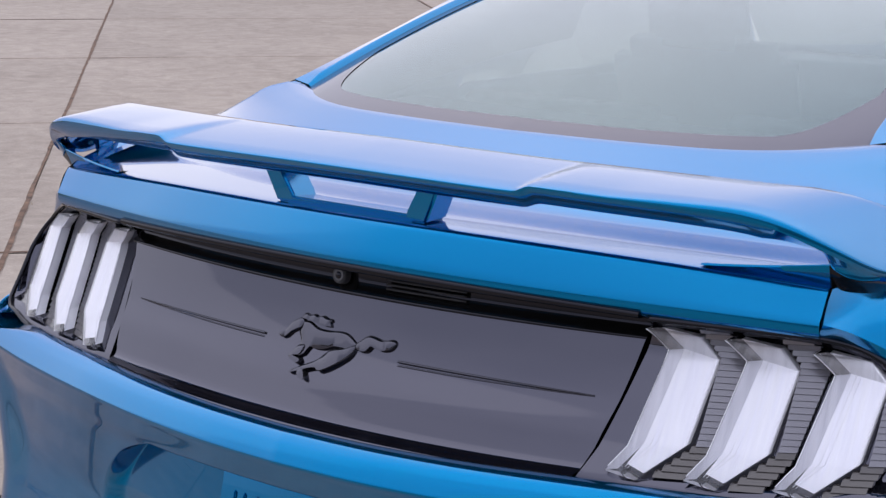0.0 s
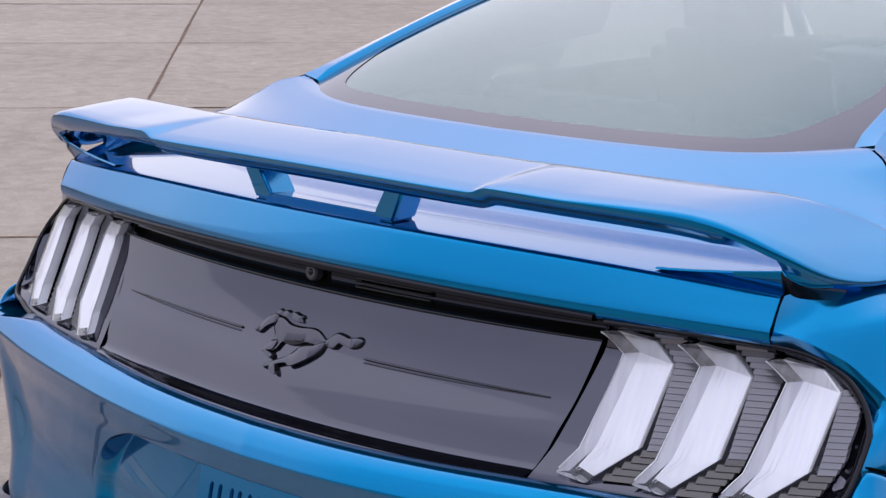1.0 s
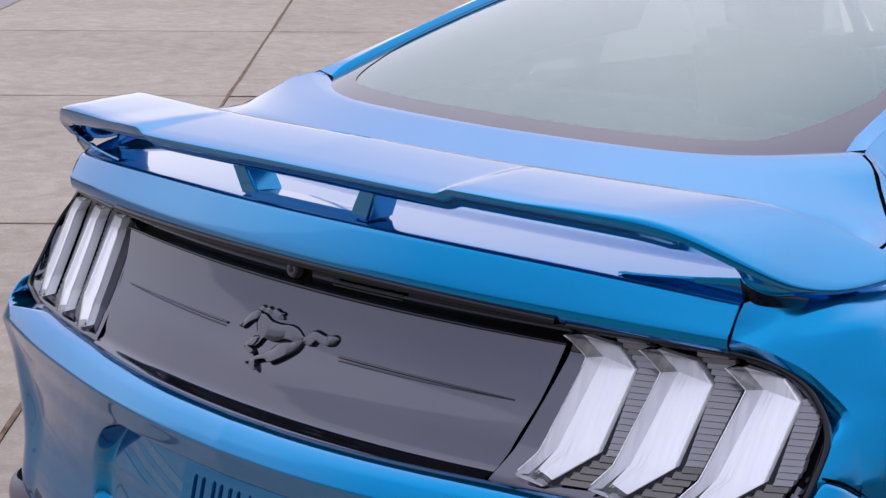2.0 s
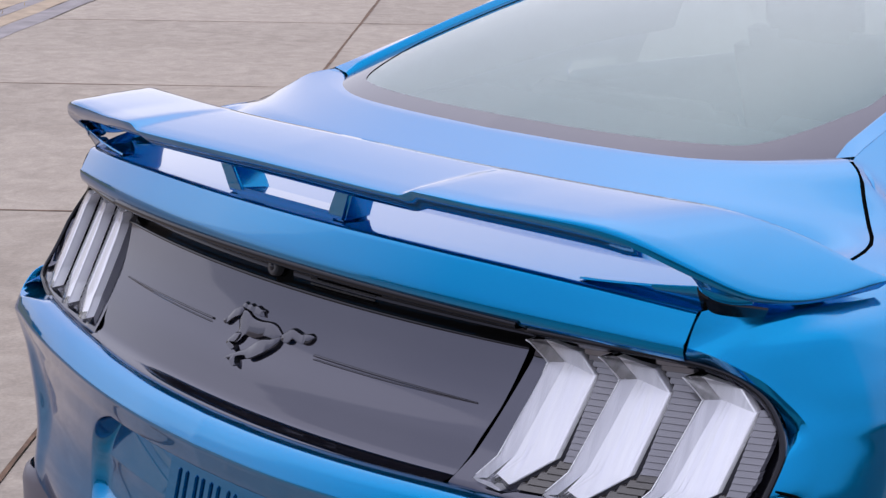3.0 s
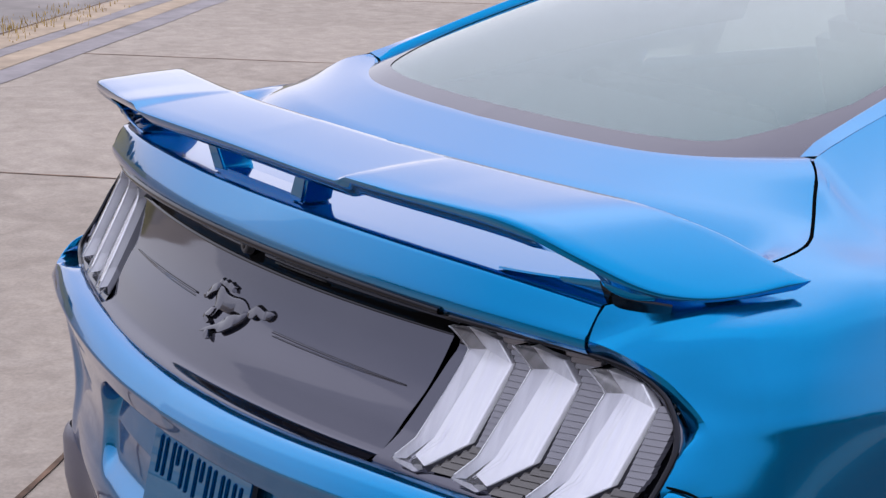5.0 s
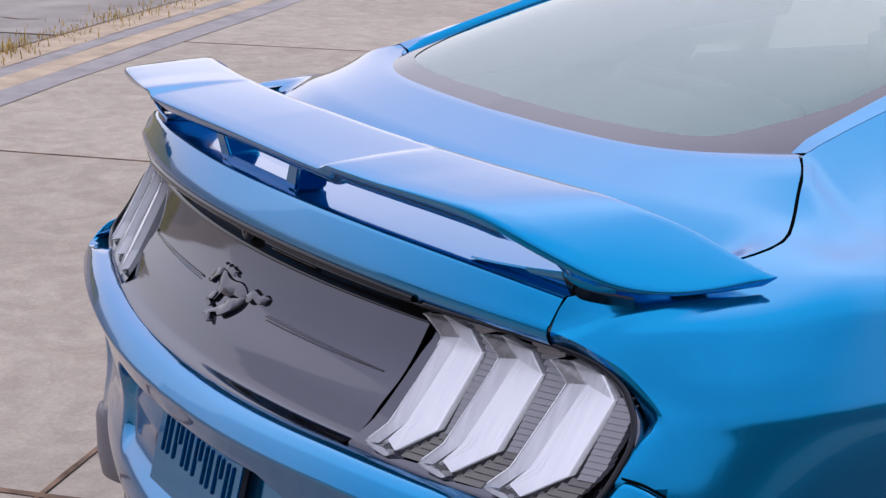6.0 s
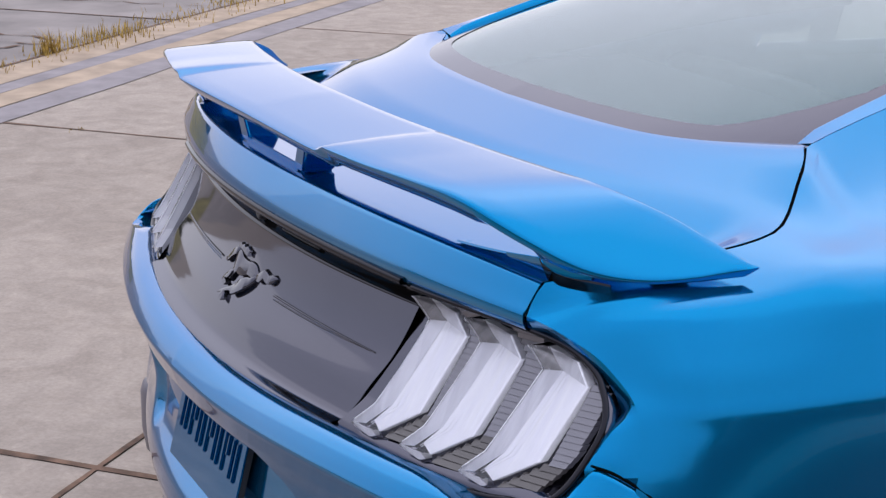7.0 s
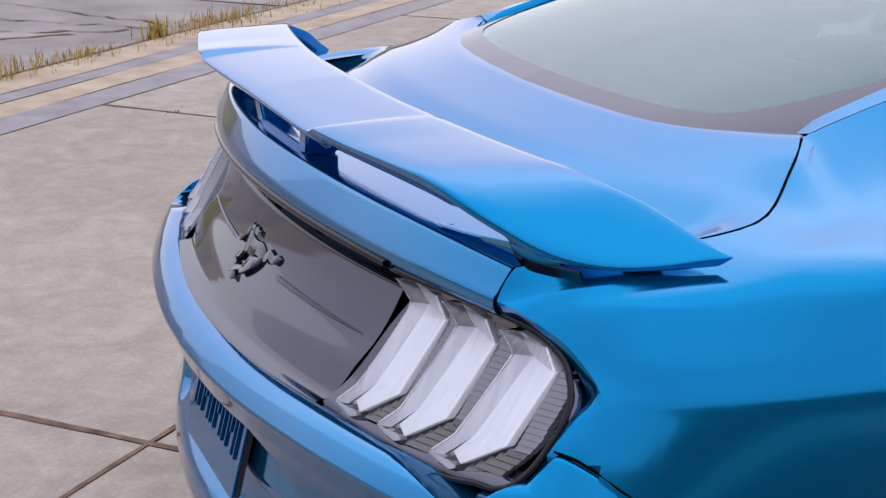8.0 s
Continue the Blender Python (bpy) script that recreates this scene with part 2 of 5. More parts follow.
def curve(points, n):
    """n points of a Catmull-Rom curve through the given ones, evenly spread over the control points' length."""
    p = np.array(points, float)
    if len(p) == 2:
        return p[0] + (p[1] - p[0]) * np.linspace(0, 1, n)[:, None]
    d = np.r_[0, np.cumsum(np.linalg.norm(np.diff(p, axis=0), axis=1) ** 0.5)]
    ext = np.vstack([2 * p[0] - p[1], p, 2 * p[-1] - p[-2]])
    k = np.r_[d[0] - (d[1] - d[0]), d, d[-1] + (d[-1] - d[-2])]
    out = []
    length = np.r_[0, np.cumsum(np.linalg.norm(np.diff(p, axis=0), axis=1))]
    for s in np.interp(np.linspace(0, length[-1], n), length, d):
        i = min(max(np.searchsorted(d, s, side="right") - 1, 0), len(d) - 2)
        t0, t1, t2, t3 = k[i:i + 4]
        p0, p1, p2, p3 = ext[i:i + 4]
        a1 = (t1 - s) / (t1 - t0) * p0 + (s - t0) / (t1 - t0) * p1
        a2 = (t2 - s) / (t2 - t1) * p1 + (s - t1) / (t2 - t1) * p2
        a3 = (t3 - s) / (t3 - t2) * p2 + (s - t2) / (t3 - t2) * p3
        b1 = (t2 - s) / (t2 - t0) * a1 + (s - t0) / (t2 - t0) * a2
        b2 = (t3 - s) / (t3 - t1) * a2 + (s - t1) / (t3 - t1) * a3
        out.append((t2 - s) / (t2 - t1) * b1 + (s - t1) / (t2 - t1) * b2)
    return np.array(out)


def interp(x, table):
    xs, ys = zip(*table)
    return float(np.interp(x, xs, ys))


def smooth_interp(table, n=200):
    """A smooth function through a small table of (x, y)."""
    c = curve([(a, b) for a, b in table], n)
    return lambda x: np.interp(x, c[:, 0], c[:, 1])


def sheet(name, grid, mat, parent=None, label="", thick=0.0, flip=False, mirror=False, closed=False):
    """A surface from a grid of points [rows, columns, 3]; thick: shell thickness behind the outer side."""
    g = np.array(grid, float)
    if mirror:
        g = g * (-1, 1, 1)
        flip = not flip
    a, b = g.shape[:2]
    faces = []
    for i in range(a - 1):
        for j in range(b - 1 + int(closed)):
            q = (i * b + j, i * b + (j + 1) % b, (i + 1) * b + (j + 1) % b, (i + 1) * b + j)
            faces.append(q[::-1] if flip else q)
    ob = mesh_part(name, g.reshape(-1, 3), faces, mat, parent, label)
    if thick:
        s = ob.modifiers.new("thickness", "SOLIDIFY")
        s.thickness, s.offset, s.use_rim = thick, -1.0, False
    return ob


def tube(name, path, radius, mat, parent=None, label="", sides=8, flat=1.0, closed=False):
    """A round or flattened bar along a path."""
    p = np.array(path, float)
    n = len(p)
    tang = np.gradient(p, axis=0)
    if closed:
        tang = np.roll(p, -1, 0) - np.roll(p, 1, 0)
    verts = []
    for q, t in zip(p, tang):
        t = Vector(t).normalized()
        side = t.cross(Vector((0, 0, 1)))
        if side.length < 1e-3:
            side = Vector((1, 0, 0))
        side.normalize()
        up = side.cross(t)
        for k in range(sides):
            a = 2 * math.pi * k / sides
            verts.append(Vector(q) + side * math.cos(a) * radius + up * math.sin(a) * radius * flat)
    faces = []
    for i in range(n if closed else n - 1):
        for k in range(sides):
            i2 = (i + 1) % n
            faces.append((i * sides + k, i * sides + (k + 1) % sides, i2 * sides + (k + 1) % sides, i2 * sides + k))
    if not closed:
        faces += [tuple(range(sides))[::-1], tuple(range((n - 1) * sides, n * sides))]
    return mesh_part(name, verts, faces, mat, parent, label)


def prism(name, outline, push, mat, parent=None, label="", bevel=0.0015, segments=2, front_scale=1.0):
    """A block: an outline of 3D points, and the same outline moved by push (a vector); bevelled."""
    bm = bmesh.new()
    c = sum((Vector(p) for p in outline), Vector()) / len(outline)
    front = [bm.verts.new(c + (Vector(p) - c) * front_scale) for p in outline]
    back = [bm.verts.new(Vector(p) + Vector(push)) for p in outline]
    bm.faces.new(front)
    bm.faces.new(back[::-1])
    n = len(outline)
    for i in range(n):
        bm.faces.new((front[i], back[i], back[(i + 1) % n], front[(i + 1) % n]))
    bmesh.ops.recalc_face_normals(bm, faces=bm.faces)
    if bevel:
        bmesh.ops.bevel(bm, geom=list(bm.edges), offset=bevel, segments=segments, affect="EDGES", clamp_overlap=True)
    return sharp(part(name, bm, mat, parent, label, smooth=True), 40)


def box_bm(cx, cy, cz, sx, sy, sz, bevel=0.0):
    bm = bmesh.new()
    bmesh.ops.create_cube(bm, size=1.0, matrix=Matrix.Translation((cx, cy, cz)) @ Matrix.Diagonal((sx, sy, sz, 1)))
    if bevel:
        bmesh.ops.bevel(bm, geom=list(bm.edges), offset=bevel, segments=2, affect="EDGES", clamp_overlap=True)
    return bm


# ---- ground: concrete slabs with dirt joints ----
SLAB_TURN = 43.67
SLAB_X, SLAB_Y = 3.476, 3.332
SLAB_X0, SLAB_Y0 = -0.904, 0.921
turn = pose(0, 0, 0, 0, 0, SLAB_TURN)


OLD = plain("old_grey_pavement", (0.2341, 0.207, 0.1922), 0.9, vary=0.3, scale=1.6, bump=0.3)
BAND_TAN = plain("worn_tan_paint", (0.3696, 0.2834, 0.2033), 0.85, vary=0.22, scale=5.0)
BAND_GREY = plain("worn_grey_paint", (0.2464, 0.2218, 0.2279), 0.85, vary=0.2, scale=5.0)
STRAW = plain("dry_yellow_grass", (0.3696, 0.2464, 0.05544), 0.8, vary=0.5, scale=30)
LEAF = plain("olive_leaves", (0.05544, 0.05914, 0.01848), 0.7, vary=0.6, scale=0.4)


def slab_point(e, n, z=0.0):
    """A point of the apron: metres along and across the slabs."""
    return turn @ Vector((e, n, z))


def ground():
    bm = bmesh.new()
    bmesh.ops.create_grid(bm, x_segments=8, y_segments=8, size=700)
    bmesh.ops.translate(bm, verts=bm.verts, vec=(0, 0, -0.03))
    base = part("ground", bm, CONCRETE)
    return tagged(base, "pale concrete apron reaching to the horizon", "ground", kind="structure")


GROUND = ground()


def slabs():
    """Concrete slabs with worn edges, set in a grid, and dirt in the joints between them."""
    rng = random.Random(4)
    g = 0.006
    w, d = SLAB_X - 2 * g, SLAB_Y - 2 * g
    made = {}
    for old in (False, True):
        bm = box_bm(0, 0, -0.02, w, d, 0.04, 0.0)
        top = [e for e in bm.edges if all(v.co.z > -0.001 for v in e.verts)]
        bmesh.ops.bevel(bm, geom=top, offset=0.003, segments=2, affect="EDGES")
        made[old] = part("slab", bm, OLD if old else CONCRETE, GROUND).data
        bpy.data.objects.remove(GROUND.children[0])
    for i in range(-5, 5):
        for j in range(-4, 8):
            ob = new("slab", made[i < -1])
            ob.parent = GROUND
            e, n = SLAB_X0 + (i + 0.5) * SLAB_X, SLAB_Y0 + (j + 0.5) * SLAB_Y
            p = slab_point(e, n, rng.uniform(-0.002, 0.0015))
            ob.matrix_basis = Matrix.Translation(p) @ pose(0, 0, 0, rng.uniform(-0.04, 0.04), rng.uniform(-0.04, 0.04), SLAB_TURN)
    # dirt lies in the joints and spills unevenly over the slabs' edges
    verts, faces = [], []

    def ribbon(place, a, b):
        n = int((b - a) / 0.05)
        near, far = 0.010, 0.010
        for k in range(n + 1):
            near = min(0.015, max(0.006, near + rng.gauss(0, 0.0016)))
            far = min(0.015, max(0.006, far + rng.gauss(0, 0.0016)))
            t = a + (b - a) * k / n
            verts.extend((tuple(place(-near, t)), tuple(place(far, t))))
            if k:
                m = len(verts)
                faces.append((m - 4, m - 3, m - 1, m - 2))
    for i in range(-5, 6):
        ribbon(lambda o, t, e=SLAB_X0 + i * SLAB_X: slab_point(e + o, t, 0.0030), -14, 29)
    for j in range(-4, 9):
        ribbon(lambda o, t, n=SLAB_Y0 + j * SLAB_Y: slab_point(t, n - o, 0.0034), -19, 17)
    me = bpy.data.meshes.new("joint_dirt")
    me.from_pydata(verts, [], faces)
    me.materials.append(SOIL)
    dirt = new("joint_dirt", me)
    dirt.parent = GROUND
    tagged(dirt, kind="stuff")


slabs()


def painted_band(e0, e1, mat, label):
    rng = random.Random(int(e0 * 100))
    n = 60
    rows = []
    for k in range(n + 1):
        y = -12 + 40 * k / n
        rows.append([slab_point(e + rng.uniform(-0.012, 0.012), y, 0.0045) for e in (e0, (e0 + e1) / 2, e1)])
    verts = [tuple(p) for row in rows for p in row]
    faces = [(k * 3 + j, k * 3 + j + 1, k * 3 + j + 4, k * 3 + j + 3) for k in range(n) for j in range(2)]
    me = bpy.data.meshes.new("road_marking")
    me.from_pydata(verts, [], faces)
    me.materials.append(mat)
    tagged(new("road_marking", me), label, "road marking", "lines beside the apron edge", "structure")


painted_band(-4.34, -4.06, BAND_TAN, "faded tan line painted on the concrete")
painted_band(-4.05, -3.91, BAND_GREY, "faded grey line painted on the concrete")
painted_band(-3.90, -3.69, BAND_TAN, "faded tan line painted on the concrete")
painted_band(-3.68, -3.47, BAND_GREY, "faded grey line painted on the concrete")


def cracks():
    """Wandering dirt-filled cracks in the old pavement."""
    rng = random.Random(9)
    for e0, n0, e1, n1 in ((-5.9, 6.2, -4.5, 6.35), (-6.6, 6.9, -4.6, 6.5), (-5.6, 5.6, -4.7, 6.2), (-6.5, 8.1, -4.4, 8.3), (-6.0, 4.6, -4.9, 5.9)):
        pts = [(e0 + (e1 - e0) * k / 14 + rng.uniform(-0.03, 0.03), n0 + (n1 - n0) * k / 14 + rng.uniform(-0.05, 0.05)) for k in range(15)]
        path = [tuple(slab_point(e, n, 0.001)) for e, n in pts]
        verts, faces = [], []
        for k, (x, y, z) in enumerate(path):
            w = 0.022 * rng.uniform(0.5, 1.2)
            verts += [(x - w, y - w, z + 0.0035), (x + w, y + w, z + 0.0035)]
            if k:
                faces.append((2 * k - 2, 2 * k - 1, 2 * k + 1, 2 * k))
        me = bpy.data.meshes.new("crack")
        me.from_pydata(verts, [], faces)
        me.materials.append(SOIL)
        tagged(new("crack", me), "dark crack in the old grey pavement", "crack", "cracks in the old pavement", "structure")


cracks()


def grass():
    rng = random.Random(11)
    verts, faces = [], []

    def tuft(e, n, blades, height, spread):
        for _ in range(int(blades * 0.6)):
            be, bn = e + rng.gauss(0, spread * 0.5), n + rng.gauss(0, spread)
            a, h = rng.uniform(0, 6.28), 0.62 * height * rng.uniform(0.4, 1.1)
            lean = rng.uniform(0.1, 0.7) * h
            x, y, z = slab_point(be, bn, -0.008)
            dx, dy, w = math.cos(a), math.sin(a), rng.uniform(0.0025, 0.005)
            k = len(verts)
            verts.extend([(x - dy * w, y + dx * w, z), (x + dy * w, y - dx * w, z), (x + dx * lean * 0.4 + dy * w * 0.7, y + dy * lean * 0.4 - dx * w * 0.7, z + h * 0.6),
                          (x + dx * lean * 0.4 - dy * w * 0.7, y + dy * lean * 0.4 + dx * w * 0.7, z + h * 0.6), (x + dx * lean, y + dy * lean, z + h)])
            faces.extend([(k, k + 1, k + 2, k + 3), (k + 3, k + 2, k + 4)])
    for n, b, h, s in ((4.62, 160, 0.22, 0.12), (5.05, 120, 0.07, 0.16), (5.30, 260, 0.10, 0.16), (6.05, 140, 0.25, 0.05), (6.25, 160, 0.10, 0.2), (6.75, 380, 0.14, 0.22), (5.7, 60, 0.06, 0.2), (7.6, 220, 0.10, 0.3), (8.6, 260, 0.12, 0.3), (9.6, 160, 0.1, 0.3), (11, 200, 0.12, 0.4)):
        tuft(-4.38, n, b, h, s)
    for e, n, b, h, s in ((-3.05, 4.253, 40, 0.03, 0.03), (-0.904, 0.40, 22, 0.02, 0.05), (-0.904, 0.05, 16, 0.02, 0.03), (-0.904, 5.2, 20, 0.02, 0.04), (-0.904, 0.66, 18, 0.018, 0.05)):
        tuft(e, n, b, h, s)
    for _ in range(40):
        tuft(-4.38 + rng.uniform(-0.05, 0.02), rng.uniform(3, 14), 9, 0.045, 0.05)
    me = bpy.data.meshes.new("weeds")
    me.from_pydata(verts, [], faces)
    me.materials.append(STRAW)
    tagged(new("weeds", me), "dry yellow weeds growing out of pavement joints", "weeds", kind="stuff")


grass()


def far_woods():
    """A distant belt of trees on two sides, with gaps: trunks and crowns of many small leaf clumps."""
    rng = np.random.default_rng(5)
    verts, faces = [], []
    for k in range(215):
        a = radians(rng.uniform(235, 408) if k < 170 else rng.uniform(158, 186))
        r = rng.uniform(55, 90)
        h = (1.0 if k < 170 else 0.45) * rng.uniform(3.0, 6.5) * (0.75 + 0.25 * math.sin(3 * a + 0.6)) * (0.62 if math.cos(a) > 0.5 else 1.0)
        cx, cy = r * math.cos(a), r * math.sin(a)
        b = len(verts)
        for z, w in ((0, 0.18), (h * 0.55, 0.1)):
            for q in range(5):
                t = 2 * np.pi * q / 5
                verts.append((cx + w * math.cos(t), cy + w * math.sin(t), z - 0.03))
        faces += [(b + q, b + (q + 1) % 5, b + 5 + (q + 1) % 5, b + 5 + q) for q in range(5)]
        for c in range(130):
            d = rng.normal(size=3)
            d /= np.linalg.norm(d)
            rad = rng.uniform(0.3, 1.0) ** 0.5
            p = np.array((cx, cy, h * 0.52)) + d * rad * np.array((h * 0.5, h * 0.5, h * 0.47)) * rng.uniform(0.75, 1.1)
            u, v = rng.normal(size=3), rng.normal(size=3)
            u, v = u / np.linalg.norm(u) * 0.5, v / np.linalg.norm(v) * 0.5
            b = len(verts)
            verts += [tuple(p - u), tuple(p + v), tuple(p + u), tuple(p - v)]
            faces.append((b, b + 1, b + 2, b + 3))
    me = bpy.data.meshes.new("far_woods")
    me.from_pydata(verts, [], faces)
    me.materials.append(LEAF)
    tagged(new("far_woods", me), "distant belt of olive green trees beside the apron", "trees", kind="stuff")


far_woods()


def field():
    """Rough olive grass beyond the old pavement."""
    turf = plain("rough_olive_grass", (0.16, 0.135, 0.035), 0.9, vary=0.5, scale=0.8, bump=0.5)
    bm = bmesh.new()
    vs = [bm.verts.new(slab_point(e, n, 0.012)) for e, n in ((-7.4, 5.4), (-7.4, 90), (-110, 90), (-73, 53))]
    bm.faces.new(vs[::-1])
    tagged(part("grass_field", bm, turf), "rough olive grass field beyond the old pavement", "grass", kind="structure")


field()


def lanes():
    """Dark asphalt beside the apron, with a strip of concrete between its two lanes."""
    tar = plain("dark_asphalt", (0.055, 0.058, 0.062), 0.9, vary=0.35, scale=3.0, bump=0.3)
    for x0, x1 in ((1.95, 4.05), (5.3, 45.0)):
        bm = bmesh.new()
        vs = [bm.verts.new(p) for p in ((x0, -60, 0.006), (x1, -60, 0.006), (x1, 90, 0.006), (x0, 90, 0.006))]
        bm.faces.new(vs)
        tagged(part("road", bm, tar), "dark asphalt lane beside the concrete apron", "road", kind="structure")


lanes()


# ---- the car ----
CAR = tagged(empty("car"), "bright blue two-door coupe with rear wing on concrete", "car")


def plan(x):
    """How far forward the tail curves at a half width x."""
    x = abs(x)
    return 0.26 * x * x


def rear_point(x, c, z):
    return (x, plan(x) + c, z)


def body_panel(name, grid, label="", flip=False, mat=None, thick=0.004, parent=CAR):
    return sheet(name, grid, mat or PAINT, parent, label, thick, flip)


# lid edge on its side: from the tail forward to the rear glass
LID_EDGE = [(0.667, 0.125, 1.018), (0.690, 0.19, 1.026), (0.708, 0.28, 1.036), (0.714, 0.38, 1.045), (0.700, 0.445, 1.052), (0.667, 0.49, 1.062), (0.632, 0.53, 1.088), (0.605, 0.562, 1.111), (0.572, 0.588, 1.122)]
GLASS_BASE = [(0.0, 0.425, 1.106), (0.2, 0.437, 1.106), (0.36, 0.470, 1.108), (0.46, 0.525, 1.111), (0.505, 0.565, 1.112), (0.533, 0.600, 1.113)]


def lid_rear_rows(x):
    """Rear face of the lid, from the black trim up to the lip."""
    k = x * x
    d = 0.027 * (abs(x) / 0.667) ** 2.6
    return [(x, plan(x) + 0.004, 0.970 - 0.030 * k), (x, plan(x) - 0.009, 0.9705 - 0.030 * k), (x, plan(x) - 0.0145, 0.975 - 0.030 * k), (x, plan(x) - 0.0178, 0.983 - 0.028 * k), (x, plan(x) - 0.0175, 0.991 - 0.022 * k), (x, plan(x) - 0.0135, 1.003 - 0.016 * k - 0.4 * d),
            (x, plan(x) - 0.005, 1.021 - 0.8 * d), (x, plan(x) + 0.0025, 1.037 - 0.97 * d), (x, plan(x) + 0.0048, 1.0412 - d), (x, plan(x) + 0.0075, 1.0438 - d), (x, plan(x) + 0.011, 1.0446 - d), (x, plan(x) + 0.017, 1.0449 - d)]


def lid():
    vs = np.r_[-1, -0.997, np.linspace(-0.99, 0.99, 67), 0.997, 1]
    rows = []
    for r in range(12):
        row = []
        for v in vs:
            x = v * 0.6652
            row.append(lid_rear_rows(x)[r])
        rows.append(row)
    edge = curve(LID_EDGE, 40)
    for u in np.linspace(0.05, 1, 40):
        e = np.array([np.interp(u * 39, range(40), edge[:, k]) for k in range(3)])
        cy = 0.020 + (0.425 - 0.020) * u
        cz = 1.045 + (1.1096 - 1.045) * max(0.0, (u - 0.22) / 0.78) ** 1.25
        row = []
        for v in vs:
            a = abs(v)
            x = v * (e[0] - (0.0068 if v > 0 else 0.0004))
            q0 = cy + (e[1] - cy) * a ** (2.0 + 0.9 * u)
            z = cz + (e[2] - cz) * a ** (2.6 + 4.0 * min(1.0, u / 0.4))
            # under the wing the deck falls evenly forward from its lip
            lip = 1.0449 - 0.027 * a ** 2.6
            fall = lip - 0.035 * min(q0 - plan(x) - 0.019, 0.16)
            k = max(0.0, min(1.0, (0.72 - u) / 0.30)) * max(0.0, min(1.0, (1.0 - a) / 0.07))
            k = k * k * (3 - 2 * k)
            row.append((x, q0, z + (min(fall, z) - z) * k))
        rows.append(row)
    rows.append([(x, y + 0.03, z + 0.001) for x, y, z in rows[-1]])
    return body_panel("decklid", rows, "blue painted decklid under the wing")


lid()


# rear quarter: curves round the tail lamp
CREASE = [(0.6685, 0.101, 0.978), (0.69, 0.116, 0.971), (0.715, 0.137, 0.957), (0.74, 0.158, 0.940), (0.76, 0.172, 0.920), (0.778, 0.181, 0.902), (0.793, 0.184, 0.884), (0.8025, 0.182, 0.858), (0.809, 0.178, 0.834), (0.8145, 0.174, 0.812)]
LID_SIDE = [(0.6685, 0.125, 1.0175), (0.6685, 0.111, 1.001)]
LAMP_EDGE = [(0.6685, 0.094, 0.962), (0.705, 0.113, 0.951), (0.742, 0.135, 0.930), (0.768, 0.150, 0.905), (0.778, 0.156, 0.875), (0.783, 0.140, 0.850), (0.785, 0.117, 0.826), (0.788, 0.118, 0.810)]
TOP_EDGE = LID_EDGE + [(0.56, 0.66, 1.142), (0.55, 0.85, 1.19), (0.535, 1.1, 1.255), (0.52, 1.35, 1.312), (0.50, 1.6, 1.345)]
WIDEST = 0.70
TOP_LINE = curve(TOP_EDGE, 300)


def top_at(y):
    """The body's upper edge at a station."""
    return float(np.interp(y, TOP_LINE[:, 1], TOP_LINE[:, 0])), float(np.interp(y, TOP_LINE[:, 1], TOP_LINE[:, 2]))


side_x = smooth_interp([(0.15, 0.848), (0.2, 0.858), (0.25, 0.864), (0.4, 0.882), (0.6, 0.903), (0.9, 0.922), (1.2, 0.925), (1.7, 0.915), (2.4, 0.90), (3.2, 0.91), (3.8, 0.905), (4.3, 0.855)])
waist_x = smooth_interp([(0.15, 0.800), (0.186, 0.806), (0.25, 0.830), (0.32, 0.848), (0.4, 0.862), (0.6, 0.884), (0.9, 0.903), (1.2, 0.908), (1.7, 0.90)])


def side_section(y, x0, z0, n):
    """From the top edge over the shoulder and waist down to the widest line."""
    xm, xs = float(waist_x(y)), float(side_x(y))
    w = max(0.0, min(1.0, (y - 0.44) / 0.20))
    w = w * w * (3 - 2 * w)
    d = xs - xm
    zs = min(z0, 1.050) - 0.009 * max(0.0, min(1.0, (0.46 - y) / 0.10))
    top = 1.050 + 0.006 * w
    zr = zs * (1 - w) + top * w
    lower = [(xm - 0.052, zr - 0.031), (xm - 0.036, zr - 0.054), (xm - 0.024, (zr - 0.054 + 0.930) / 2), (xm - 0.0125, 0.930), (xm - 0.003, 0.902), (xm + 0.0025, 0.886), (xm + 0.0050, 0.874), (xm + 0.30 * d + 0.003, 0.840), (xs - 0.22 * d, 0.765), (xs, WIDEST)]
    low = np.array([(x0, z0), (x0 + (xm - x0) * 0.30, zs - 0.008), (xm - 0.078, zs - 0.017)] + lower)
    high = np.array([(x0, z0), (x0 + (xm - x0) * 0.32, z0 + (top - z0) * 0.82), (x0 + (xm - x0) * 0.56, top - 0.012)] + lower)
    c = curve(low * (1 - w) + high * w, n)
    return np.array([(x, y, z) for x, z in c])


